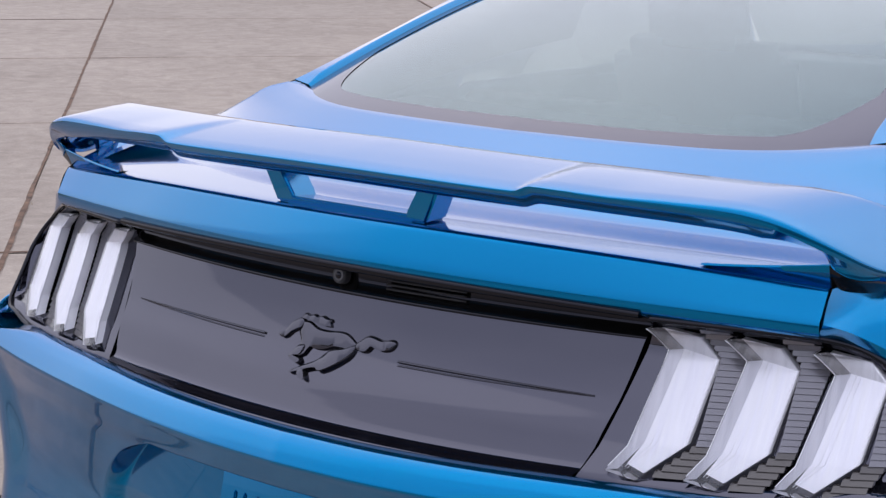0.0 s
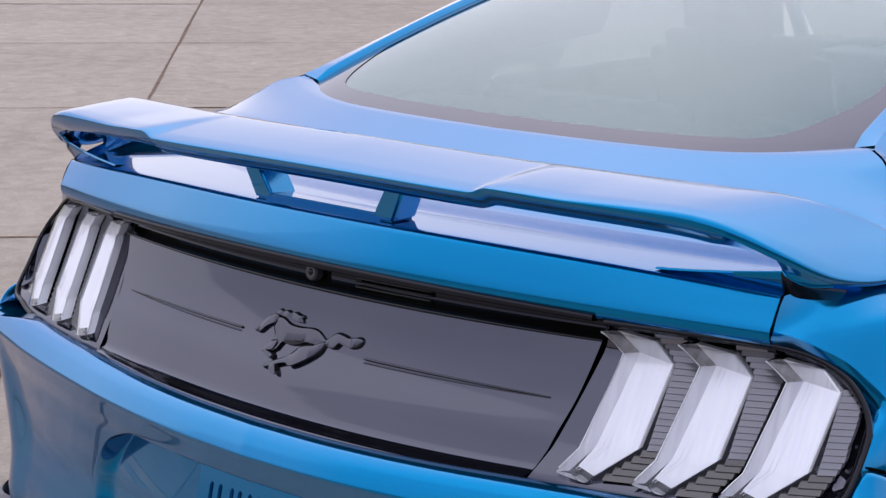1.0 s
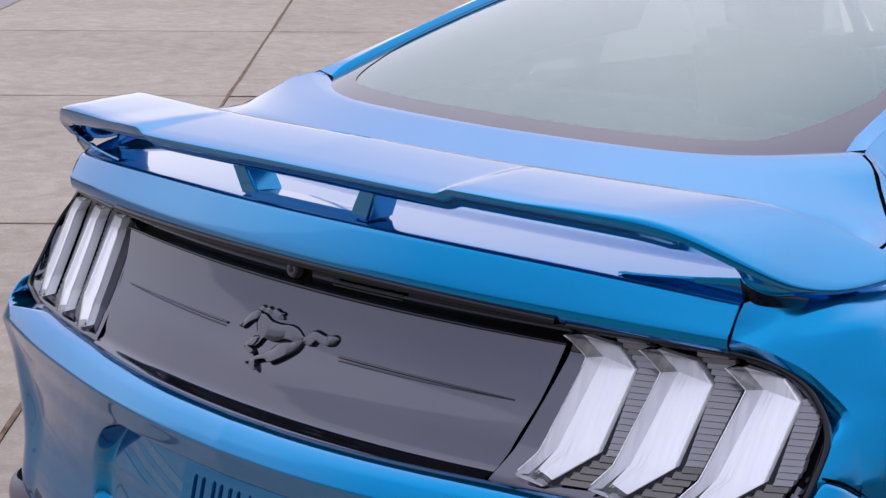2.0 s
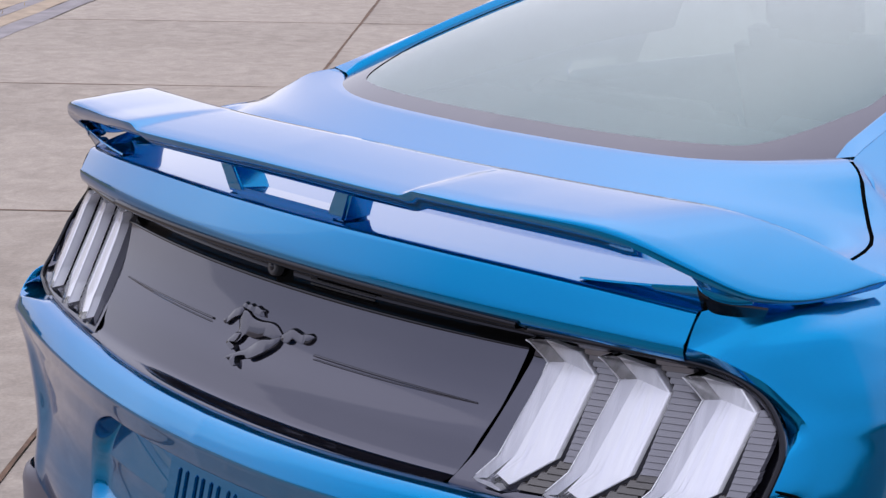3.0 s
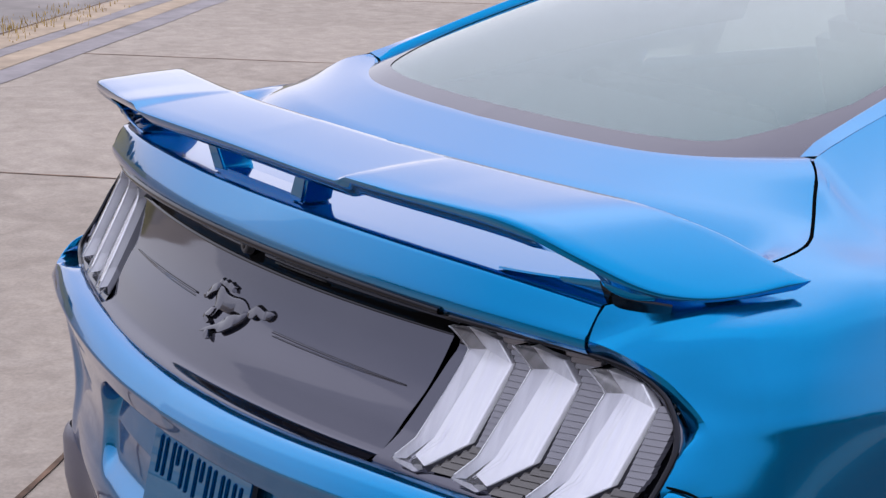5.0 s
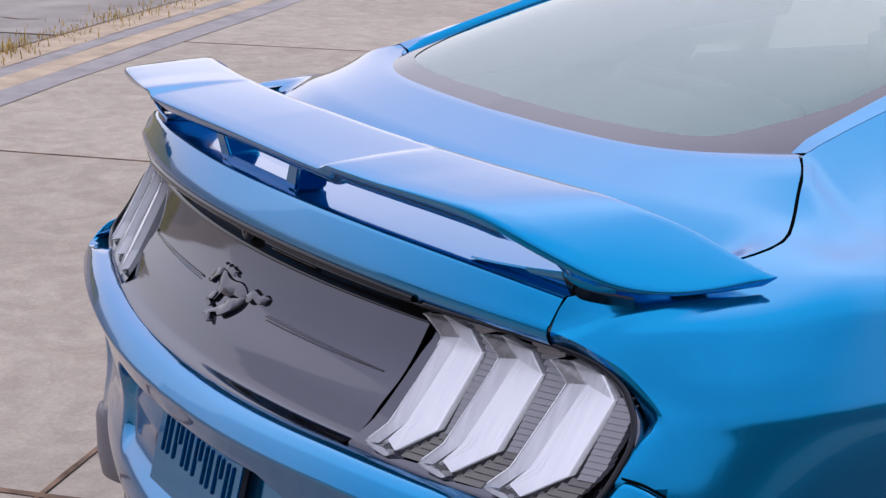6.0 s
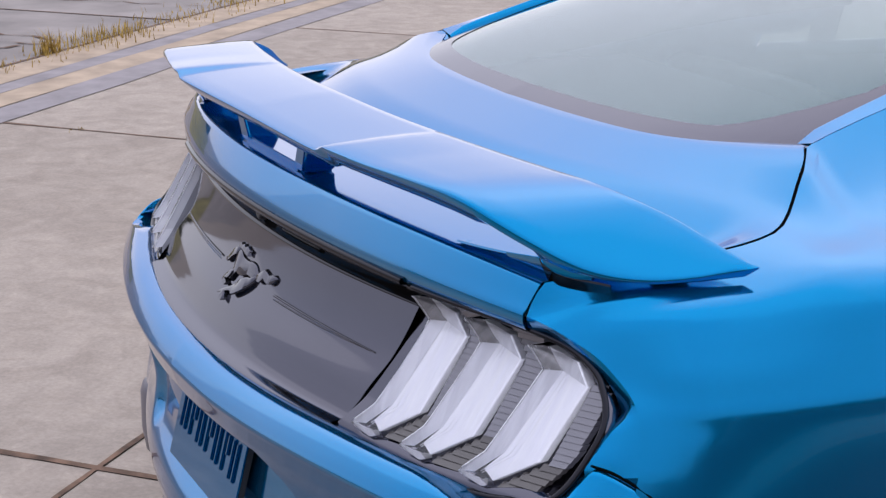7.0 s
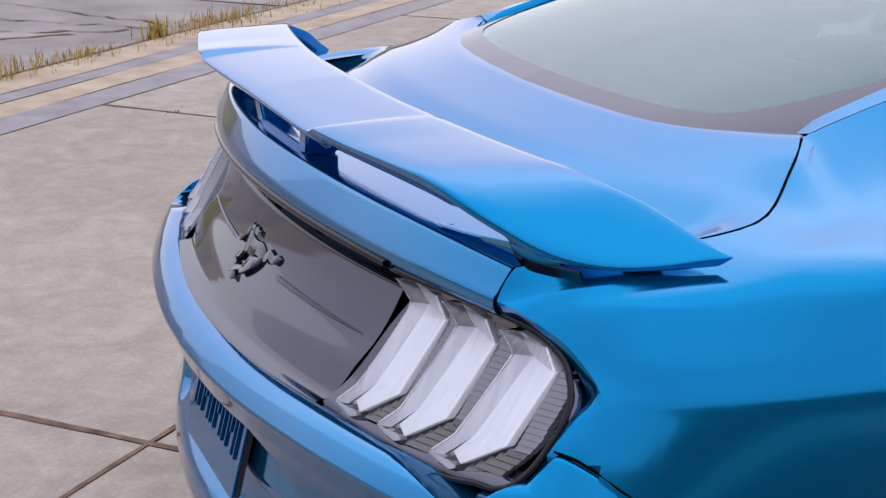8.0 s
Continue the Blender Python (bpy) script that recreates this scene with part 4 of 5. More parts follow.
def tail_lamp(mirror):
    s = -1 if mirror else 1
    lamp = empty("tail_lamp")
    lamp.parent = CAR
    tagged(lamp, "tail lamp of three clear white bars in a dark housing")
    us, vs = np.linspace(0, 1, 30), np.r_[np.linspace(0, 0.2, 16), np.linspace(0.22, 1, 34)]
    rows = []
    for u in us:
        row = []
        for v in vs:
            z0 = 0.758 + (0.967 - 0.758) * u
            x = (gap_x(z0) + 0.002) * (1 - v) + 0.783 * v
            z = float(lamp_bottom(x)) + (float(lamp_top(x)) - float(lamp_bottom(x))) * u
            rim = max(0.0, min(1.0, (u - 0.07) / 0.06, (0.93 - u) / 0.06))
            row.append((x, lamp_y(x, z) + well(x, z) * rim, z))
        rows.append(row)
    sheet("housing", rows, BLACK, lamp, "gloss black lamp housing", 0.004, False, mirror)
    xs = np.r_[np.linspace(0.462, 0.76, 24), 0.770, 0.778]
    edge = [(x, lamp_y(x, float(lamp_top(x))) - 0.002, float(lamp_top(x)) - 0.002) for x in xs]
    edge += [(0.783, lamp_y(0.783, 0.860) - 0.002, 0.860), (0.7835, lamp_y(0.7835, 0.85) - 0.002, 0.85)]
    edge += [(x, lamp_y(x, float(lamp_bottom(x))) - 0.002, float(lamp_bottom(x)) + 0.002) for x in np.r_[0.7815, 0.7785, 0.771, np.linspace(0.757, 0.42, 24)]]
    tube("bezel", curve(edge, 90) * (s, 1, 1), 0.0042, TRIM, lamp, "black bezel", sides=8)
    for k, dx in enumerate(BAR_X):
        drop = (0.0, 0.005, 0.013)[k]
        # outlines from the top down: outer clear edge, start of the white face, far edge
        ridge = [(0.457, 0.949), (0.484, 0.923), (0.467, 0.812), (0.450, 0.785)]
        seam_line = [(0.470, 0.9480), (0.4955, 0.9220), (0.4785, 0.811), (0.459, 0.783)]
        far = [(0.518, 0.941), (0.541, 0.914), (0.532, 0.816), (0.487, 0.776)]
        lamp_bar("upper_bar", dx, drop, seam_line[:2], far[:2], FACE, BAR_TOP, lamp, mirror, "greyer top of the bar")
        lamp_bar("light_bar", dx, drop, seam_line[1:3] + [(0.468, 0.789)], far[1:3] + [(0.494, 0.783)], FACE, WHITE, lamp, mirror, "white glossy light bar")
        cover = lamp_bar("clear_shell", dx, drop, ridge, [(x + 0.0015, z) for x, z in far], ((0.0, 0.0135), (0.008, 0.0165), (0.03, 0.0180), (0.24, 0.0170), (0.6, 0.0125), (0.96, 0.0080), (1.0, 0.0050), (1.0, -0.022)), CLEAR, lamp, mirror, "clear acrylic cover")
        cover.visible_shadow = False
        between = [[(a[0] + (b[0] - a[0]) * f, a[1] + (b[1] - a[1]) * f) for a, b in zip(ridge, seam_line)] for f in (0.35, 0.7)]
        inside = [[(a[0] + (b[0] - a[0]) * f, a[1] + (b[1] - a[1]) * f) for a, b in zip(seam_line, far)] for f in (0.18, 0.30)]
        # white beads: bright edge glints of the clear plastic as colour, and its lines
        for line, lift, thick in ((ridge, 0.0172, 0.0008), (seam_line, 0.0012, 0.0006), (between[0], 0.0112, 0.0005), (between[1], 0.0058, 0.0005), (inside[0], 0.0012, 0.0005), (inside[1], 0.0018, 0.0004)):
            pts = []
            for (xa, za), (xb, zb) in zip(line[:-1], line[1:]):
                for f in np.linspace(0, 1, 8)[:-1]:
                    x, z = xa + (xb - xa) * f + dx, za + (zb - za) * f
                    z -= drop * max(0, (z - 0.80) / 0.15)
                    pts.append((s * x, lamp_y(x, z) - lift, z))
            tube("bright_edge", pts, thick, BAR_WALL, lamp, sides=5)
        lamp_bar("upper_core", dx + 0.001, drop, ridge[:2], seam_line[:2], ((0.0, 0.0150), (0.5, 0.0085), (1.0, 0.0005)), SMOKED_CLEAR, lamp, mirror, "smoked clear corner")
        lamp_bar("core", dx + 0.001, drop, ridge[1:], seam_line[1:], ((0.0, 0.0155), (0.5, 0.0085), (1.0, 0.0005)), SILVER, lamp, mirror, "silver inner reflector")
        lamp_bar("inner_wall", dx + 0.001, drop, ridge, seam_line, ((0.02, -0.022), (0.01, 0.0), (0.0, 0.0125), (0.02, 0.0150)), TRIM, lamp, mirror, "black side wall of the bar")
        lamp_bar("inner_flank", dx + 0.0003, drop, ridge, seam_line, ((0.03, -0.006), (0.02, 0.0), (0.0, 0.0130), (0.02, 0.0154)), BAR_WALL, lamp, mirror, "white upper flank of the bar")
        for n in range(25):
            z = 0.948 - drop * 0.7 - n * 0.0072
            if z < 0.776:
                continue
            xl = dx + (0.5415 if z > 0.816 else 0.5415 - (0.816 - z) * 1.12) - max(0.0, z - 0.914) * 0.75
            xr = dx + (0.5600 if k < 2 else 0.5645) + max(0.0, (z - 0.812)) * 0.15
            if z < 0.81:
                xr -= (0.81 - z) * 0.7
            xr -= max(0.0, z - 0.920) * 1.1
            xr = min(xr, 0.768 - abs(z - 0.868) ** 2 * 3.5)
            while xr > xl and (float(lamp_top(xr)) < z + 0.010 or xr > 0.764):
                xr -= 0.002
            if xr - xl < 0.006:
                continue
            pts = []
            for x, zz, o in ((xl, z + 0.0033, -0.0016), (xr, z + 0.0033, -0.0066), (xr, z - 0.0033, -0.0050), (xl, z - 0.0033, 0.0)):
                pts.append((s * x, lamp_y(x, zz) - o, zz))
            back = [(x, y + 0.010, zz) for x, y, zz in pts]
            # louvres below 0.815 take the darker, browner colour
            mesh_part("louvre", pts + back, [(0, 1, 2, 3), (0, 4, 5, 1), (1, 5, 6, 2), (2, 6, 7, 3), (3, 7, 4, 0), (4, 7, 6, 5)], SMOKE if z > 0.815 else DARK_LOUVRE, lamp, smooth=False)
    return lamp


tail_lamp(False)
tail_lamp(True)


# ---- rear wing ----
WING = empty("rear_wing")
WING.parent = CAR
tagged(WING, "blue rear wing with looped ends on two struts")
te_y = smooth_interp([(0.0, -0.022), (0.298, -0.022), (0.312, -0.020), (0.33, -0.020), (0.40, -0.006), (0.5, 0.016), (0.58, 0.036), (0.64, 0.064), (0.685, 0.110), (0.705, 0.140), (0.72, 0.168), (0.745, 0.226), (0.762, 0.28), (0.776, 0.34)])
te_z = smooth_interp([(0.0, 1.118), (0.29, 1.118), (0.30, 1.1185), (0.318, 1.126), (0.34, 1.126), (0.40, 1.123), (0.5, 1.118), (0.58, 1.111), (0.63, 1.096), (0.68, 1.063), (0.704, 1.0425), (0.716, 1.0340), (0.73, 1.0275), (0.745, 1.0245), (0.76, 1.0265), (0.776, 1.033)])
le_y = smooth_interp([(0.0, 0.142), (0.2, 0.152), (0.4, 0.179), (0.55, 0.206), (0.62, 0.224), (0.66, 0.245), (0.70, 0.288), (0.74, 0.322), (0.783, 0.362)])
le_z = smooth_interp([(0.0, 1.131), (0.2, 1.128), (0.4, 1.124), (0.55, 1.121), (0.62, 1.118), (0.66, 1.109), (0.70, 1.087), (0.74, 1.061), (0.783, 1.034)])


def wing_blade():
    xs = np.r_[np.linspace(0, 0.29, 16), 0.296, 0.302, 0.308, 0.314, 0.32, np.linspace(0.335, 0.60, 16), np.linspace(0.61, 0.776, 26)]
    xs = np.r_[-xs[:0:-1], xs]
    ring = [(0.0, 0.0), (0.004, 0.0006), (0.015, 0.0013), (0.04, 0.0026), (0.2, 0.0042), (0.45, 0.0054), (0.7, 0.0054), (0.9, 0.0044), (0.975, 0.0034), (0.993, 0.0018), (1.0, -0.002),
            (0.985, -0.007), (0.8, -0.013), (0.5, -0.023), (0.28, -0.0275), (0.17, -0.0275), (0.146, -0.0265), (0.131, -0.0245), (0.0, -0.0025)]
    rows = []
    for x in xs:
        a = abs(x)
        t = np.array((a, float(te_y(a)), float(te_z(a))))
        l = np.array((a + 0.007 * max(0, (a - 0.70) / 0.076), float(le_y(a)), float(le_z(a))))
        thin = 1.0 - 0.62 * max(0.0, min(1.0, (a - 0.60) / 0.09))
        droop = max(0.0, min(1.0, (a - 0.58) / 0.1))
        nrm = np.array((0.55 * droop, 0, 1 - 0.3 * droop))
        nrm /= np.linalg.norm(nrm)
        sg = 1 if x >= 0 else -1
        row = []
        edge = 0.0075 * max(0.0, min(1.0, (a - 0.42) / 0.16)) * (1.0 - 0.6 * max(0.0, min(1.0, (a - 0.70) / 0.076)))
        for k, (f, h) in enumerate(ring):
            up = edge * (1 - f) * (0.45, 0.75, 0.93, 1.0)[min(k, 3)] if k < 10 else 0.0
            p = t + (l - t) * f + nrm * (h * thin + up)
            row.append((p[0] * sg, p[1], p[2]))
        rows.append(row)
    ob = sheet("blade", rows, PAINT, WING, "", 0.0, False, False, True)
    n, m = len(xs), len(ring)
    me = ob.data
    bm = bmesh.new()
    bm.from_mesh(me)
    bm.verts.ensure_lookup_table()
    bm.faces.new([bm.verts[k] for k in range(m)][::-1])
    bm.faces.new([bm.verts[(n - 1) * m + k] for k in range(m)])
    bmesh.ops.recalc_face_normals(bm, faces=bm.faces)
    bm.to_mesh(me)
    bm.free()
    sharp(ob, 50)


wing_blade()


def wing_foot(mirror):
    """The lower half of the loop: a blade that runs inward over the deck lip and tapers away, undercut at the rear."""
    path = [(0.510, 0.086, 1.0350), (0.56, 0.0935, 1.0390), (0.61, 0.104, 1.0435), (0.65, 0.114, 1.0480), (0.668, 0.1190, 1.0492), (0.684, 0.131, 1.0350), (0.698, 0.147, 1.0295), (0.712, 0.166, 1.0260), (0.722, 0.184, 1.0220)]
    rows = []
    for x, y0, z0 in curve(path, 60):
        zb = 1.030 - 0.062 * x * x
        h = (z0 - zb) * min(1.0, (x - 0.506) / 0.016)
        zb = z0 - h
        w = max(0.0, min(1.0, (x - 0.660) / 0.03))
        row = []
        for d, z in ((0.034, zb - 0.012), (0.025, zb + 0.08 * h), (0.014, zb + 0.38 * h), (0.005, zb + 0.74 * h), (0.0, z0 - 0.0025), (0.0012, z0), (0.005, z0 - 0.0012), (0.011, zb + 0.70 * h), (0.020, zb + 0.36 * h), (0.030, zb + 0.08 * h), (0.040, zb - 0.012)):
            row.append((x - 0.75 * w * d, y0 + (1 - 0.4 * w) * d, z))
        rows.append(row)
    n = sum(1 for row in rows if row[5][0] <= 0.667)
    sharp(sheet("end_foot", rows[:n], PAINT, WING, "", 0.0, True, mirror, True), 60)
    # the foot's outer end is blackened to stand for shade under the tip
    sharp(sheet("foot_shade", rows[n - 1:], TRIM, WING, "blackened foot end, shade under the wing tip", 0.0, True, mirror, True), 60)


def wing_loop(mirror):
    """The outer turn of the loop, which joins the foot's ridge to the trailing edge of the drooped tip."""
    low = curve([(0.6655, 0.1195, 1.0500), (0.6690, 0.1185, 1.0455), (0.684, 0.1290, 1.0345), (0.698, 0.1450, 1.0290), (0.714, 0.1620, 1.0290)], 30)
    rows = []
    for x, y, z in low:
        top = np.array((x, float(te_y(x)) + 0.005, float(te_z(x)) + 0.001))
        bot = np.array((x, y, z))
        if top[2] < z + 0.002:
            top[2] = z + 0.002
        mid = (top + bot) / 2 + np.array((0.0, 0.0012, 0.0))
        row = [top, mid, bot + (0.0, 0.0006, 0.0022), bot, bot + (-0.002, 0.004, -0.0012)]
        row += [bot + (-0.010, 0.016, 0.002), top + (-0.010, 0.016, -0.002)]
        rows.append([tuple(q) for q in row])
    sharp(sheet("loop_end", rows, PAINT, WING, "", 0.0, True, mirror, True), 60)


def wing_riser(mirror):
    """A small post between the drooped tip and the body."""
    s = -1 if mirror else 1
    out = [(0.712, 0.235, 1.058), (0.728, 0.240, 1.052), (0.730, 0.246, 1.012), (0.718, 0.242, 1.014)]
    prism("tip_post", [(s * x, y, z) for x, y, z in out], (s * 0.010, 0.05, 0.0), PAINT, WING, bevel=0.004)


for side in (False, True):
    wing_foot(side)
    wing_loop(side)
    wing_riser(side)


def strut(mirror):
    s = -1 if mirror else 1
    out = [(0.128, 0.021, 1.110), (0.161, 0.021, 1.110), (0.151, 0.023, 1.090), (0.130, 0.026, 1.043), (0.094, 0.026, 1.043), (0.097, 0.025, 1.055), (0.117, 0.023, 1.090)]
    prism("strut", [(s * x, y, z) for x, y, z in out], (0, 0.052, 0.0), PAINT, WING, bevel=0.004, segments=3)


strut(False)
strut(True)
base = [(-0.112, 0.0255, 1.0548), (0.112, 0.0255, 1.0548), (0.112, 0.0270, 1.0380), (-0.112, 0.0270, 1.0380)]
prism("strut_base", base, (0, 0.045, -0.004), PAINT, WING, bevel=0.003)


# ---- rear glass, roof and cabin ----
def glass_surface(n=30, m=41, inset=0.0, sink=0.0):
    base = curve(GLASS_BASE, 60)
    rows = []
    for u in np.linspace(inset, 1 - inset * 0.4, n):
        w = 0.533 - 0.055 * u
        row = []
        for v in np.linspace(-1 + inset * 1.2, 1 - inset * 1.2, m):
            a = abs(v)
            x = v * w
            gy = float(np.interp(a * 0.533, base[:, 0], base[:, 1]))
            gz = float(np.interp(a * 0.533, base[:, 0], base[:, 2]))
            ty = 1.56 + 0.05 * a * a
            tz = 1.352 - 0.018 * a * a
            y = gy + (ty - gy) * u
            z = gz + (tz - gz) * (u ** 0.93) + 0.028 * math.sin(math.pi * u) * (1 - 0.35 * a * a) - sink
            row.append((x, y, z))
        rows.append(row)
    return np.array(rows)


def frit_and_glass():
    g = glass_surface(36, 61)
    n, m = g.shape[:2]
    glass = sheet("rear_glass", glass_surface(36, 61, 0.0, 0.0), GLASS, CAR, "tinted rear window glass", 0.004)
    glass.visible_shadow = False
    # dark painted border just over the outer face, in strips that follow its edge
    def on_glass(u, v):
        i, j = u * (n - 1), (v + 1) / 2 * (m - 1)
        a, b = min(int(i), n - 2), min(int(j), m - 2)
        p = g[a, b] * (1 - i + a) * (1 - j + b) + g[a + 1, b] * (i - a) * (1 - j + b) + g[a, b + 1] * (1 - i + a) * (j - b) + g[a + 1, b + 1] * (i - a) * (j - b)
        return p + np.array((0, -0.0004, 0.0012))

    def inner(u):
        return 0.94 - 0.015 * u

    def lower(v):
        return 0.043 + 0.060 * max(0.0, (abs(v) - 0.80) / 0.14) ** 2.5
    border = empty("glass_border")
    border.parent = glass
    sheet("border_strip", [[on_glass(lower(s) * k, s * inner(0.1)) for s in np.linspace(-1, 1, 121)] for k in np.linspace(0, 1, 6)], FRIT, border, "black printed border")
    sheet("border_strip", [[on_glass(1 - 0.06 * k, s) for s in np.linspace(-1, 1, 61)] for k in np.linspace(1, 0, 4)], FRIT, border)
    for sg in (-1, 1):
        sheet("border_strip", [[on_glass(u, sg * (1 - (1 - inner(0.1)) * k)) for k in np.linspace(0, 1, 6)] for u in np.linspace(0, 0.94, 80)], FRIT, border, "", 0.0, sg > 0)
    for mirror in (False, True):
        rows = []
        for p in g[:, -1]:
            tx, tz = top_at(max(p[1], 0.592))
            lo, hi = np.array((p[0] - 0.002, p[1], p[2] + 0.0020)), np.array((tx + 0.0012, p[1], tz + 0.0004))
            # rolled inner edge, steep beside the glass
            h = max((hi[2] - lo[2]) * 0.75, 0.012) * min(1.0, 0.35 + 0.65 * (p[1] - g[0, -1][1]) / 0.03)
            edge = lo + np.array((0.006, 0, h))
            rows.append([lo, lo + np.array((0.0004, 0, 0.001)), lo + np.array((0.0040, 0, h * 0.88)), edge - np.array((0.001, 0, h * 0.04)), edge, edge + (hi - edge) * 0.1, edge + (hi - edge) * 0.94, hi])
        rows = np.array(rows)
        sheet("pillar_flange", rows, PAINT, CAR, "", 0.0, False, mirror)


frit_and_glass()


# ---- number plate, with plain bars for its characters ----
def number_plate():
    pl = empty("number_plate")
    pl.parent = CAR
    tagged(pl, "blue number plate with raised plain bars")
    tilt = Matrix.Translation((0.0, -0.088, 0.592)) @ Matrix.Rotation(radians(-14), 4, "X")

    def at(bm):
        bmesh.ops.transform(bm, matrix=tilt, verts=bm.verts)
        return bm
    part("plate_bracket", at(box_bm(0.002, 0.007, 0, 0.296, 0.012, 0.146, 0.002)), MATTE, pl, "black plastic bracket")
    part("plate", at(box_bm(0, 0.0, 0, 0.305, 0.003, 0.152, 0.0012)), PAINT, pl)
    for k in range(7):
        x = -0.117 + 0.039 * k
        bars = [(x - 0.009, 0.064, 0.007), (x + 0.009, 0.064, 0.007)] if k % 2 == 0 else [(x - 0.006, 0.064, 0.007), (x + 0.010, 0.034, 0.007)]
        for bx, h, w in bars:
            part("bar", at(box_bm(bx, -0.003, 0.012 + (0.064 - h) / 2, w, 0.005, h, 0.002)), PAINT, pl)


number_plate()


# ---- shut lines round the bumper and lid ----
def seam(name, pts, r=0.0022, n=30):
    for s in (1, -1):
        tube(name, curve(pts, n) * (s, 1, 1), r, GAP, CAR, sides=6)


def on_side(y, z):
    """A point of the body side at a station and a height."""
    sec = side_section(y, *top_at(y), 60)
    return (float(np.interp(-z, -sec[:, 2], sec[:, 0])), y, z)


seam("bumper_seam", [(0.787, 0.125, 0.826), (0.804, 0.146, 0.818), (0.811, 0.163, 0.807), (0.819, 0.179, 0.795), (0.829, 0.192, 0.784), (0.838, 0.21, 0.772)] + [on_side(y, z) for y, z in ((0.27, 0.745), (0.33, 0.722), (0.40, 0.706))], 0.0018, 40)
sheet("seam_filler", [[(x, plan(x) - 0.055, z) for x in np.linspace(-0.77, 0.77, 31)] for z in (0.72, 0.74, 0.762)], GAP, CAR)


# ---- the rest of the shell ----
WHEELS = (0.93, 3.65)
ARCH = 0.36


def arch_bottom(y):
    z = 0.24
    for c in WHEELS:
        d = ARCH ** 2 - (y - c) ** 2
        if d > 0:
            z = max(z, 0.335 + math.sqrt(d))
    return min(z, 0.695)


def lower_side(mirror):
    ys = np.r_[np.linspace(0.235, 1.6, 66), np.linspace(1.63, 4.38, 120)]
    rows = []
    for y in ys:
        xs = float(side_x(y))
        zl = arch_bottom(y)
        rows.append([(xs - 0.05 * (0.70 - z) ** 2 / 0.2, y, z) for z in np.linspace(0.702, zl, 9)])
    sheet("rocker_panel", rows, PAINT, CAR, "", 0.004, False, mirror)


def upper_side(mirror):
    # door and front wing above the widest line
    ys = np.linspace(1.6, 4.38, 60)
    rows = []
    for y in ys:
        xs = float(side_x(y))
        belt_x = xs - (0.11 if y < 3.1 else 0.11 + 0.05 * (y - 3.1) / 1.28)
        belt_z = 1.005 - 0.02 * max(0.0, (y - 1.6)) if y < 3.1 else 0.975 - 0.13 * ((y - 3.1) / 1.28) ** 1.4
        row = []
        for f in np.linspace(0, 1, 12):
            a = f * math.pi / 2
            row.append((belt_x + (xs - belt_x) * math.sin(a) ** 0.7, y, 0.70 + (belt_z - 0.70) * math.cos(a) ** 0.8))
        rows.append(row)
    sheet("door_and_wing", rows, PAINT, CAR, "", 0.004, False, mirror)


for side in (False, True):
    lower_side(side)
    upper_side(side)


def roof():
    rows = []
    for y in np.linspace(1.572, 2.42, 24):
        u = (y - 1.572) / 0.848
        w = 0.50 + 0.035 * math.sin(math.pi * u)
        zc = 1.355 + 0.022 * math.sin(math.pi * (0.15 + 0.75 * u))
        rows.append([(v * w, y + 0.05 * v * v * (1 - u) - 0.05 * v * v * u, zc - 0.024 * abs(v) ** 2.2) for v in np.linspace(-1, 1, 31)])
    body_panel("roof", rows)


roof()


def windscreen():
    rows = []
    for u in np.linspace(0, 1, 16):
        w = 0.54 + 0.16 * u
        rows.append([(v * w, 2.42 - 0.05 * v * v + 0.82 * u - 0.12 * v * v * u, 1.362 - 0.024 * abs(v) ** 2.2 - 0.36 * u ** 1.1) for v in np.linspace(-1, 1, 25)])
    sheet("windscreen", rows, GLASS, CAR, "tinted windscreen glass", 0.004).visible_shadow = False


windscreen()


def bonnet():
    rows = []
    for u in np.linspace(0, 1, 26):
        y = 3.22 + 1.2 * u
        w = 0.77 - 0.10 * u ** 2
        zc = 1.0 - 0.19 * u ** 1.5
        rows.append([(v * w, y - 0.06 * v * v * (1 - u) + 0.10 * (1 - v * v) * u, zc - 0.03 * abs(v) ** 2.5 + 0.012 * math.exp(-((abs(v) - 0.45) / 0.08) ** 2)) for v in np.linspace(-1, 1, 35)])
    body_panel("bonnet", rows)


bonnet()


def front_end():
    path = curve([(0.0, 4.60), (0.35, 4.57), (0.62, 4.49), (0.78, 4.38), (0.855, 4.2)], 40)
    path = np.vstack([path[:0:-1] * (-1, 1), path])
    rows = []
    for c, z in ((-0.08, 0.815), (-0.02, 0.80), (0.0, 0.77), (0.012, 0.70), (0.008, 0.62), (-0.01, 0.55), (0.0, 0.45), (0.01, 0.35), (-0.03, 0.25)):
        rows.append([(x, y + c, z) for x, y in path])
    sheet("front_bumper", rows, PAINT, CAR, "blue painted front bumper", 0.004, True)
    part("grille", box_bm(0, 4.575, 0.60, 0.82, 0.05, 0.17, 0.02), MATTE, CAR, "black grille")
    for s in (1, -1):
        part("headlamp", box_bm(s * 0.60, 4.455, 0.715, 0.26, 0.06, 0.08, 0.02), SILVER, CAR, "slim headlamp")


front_end()


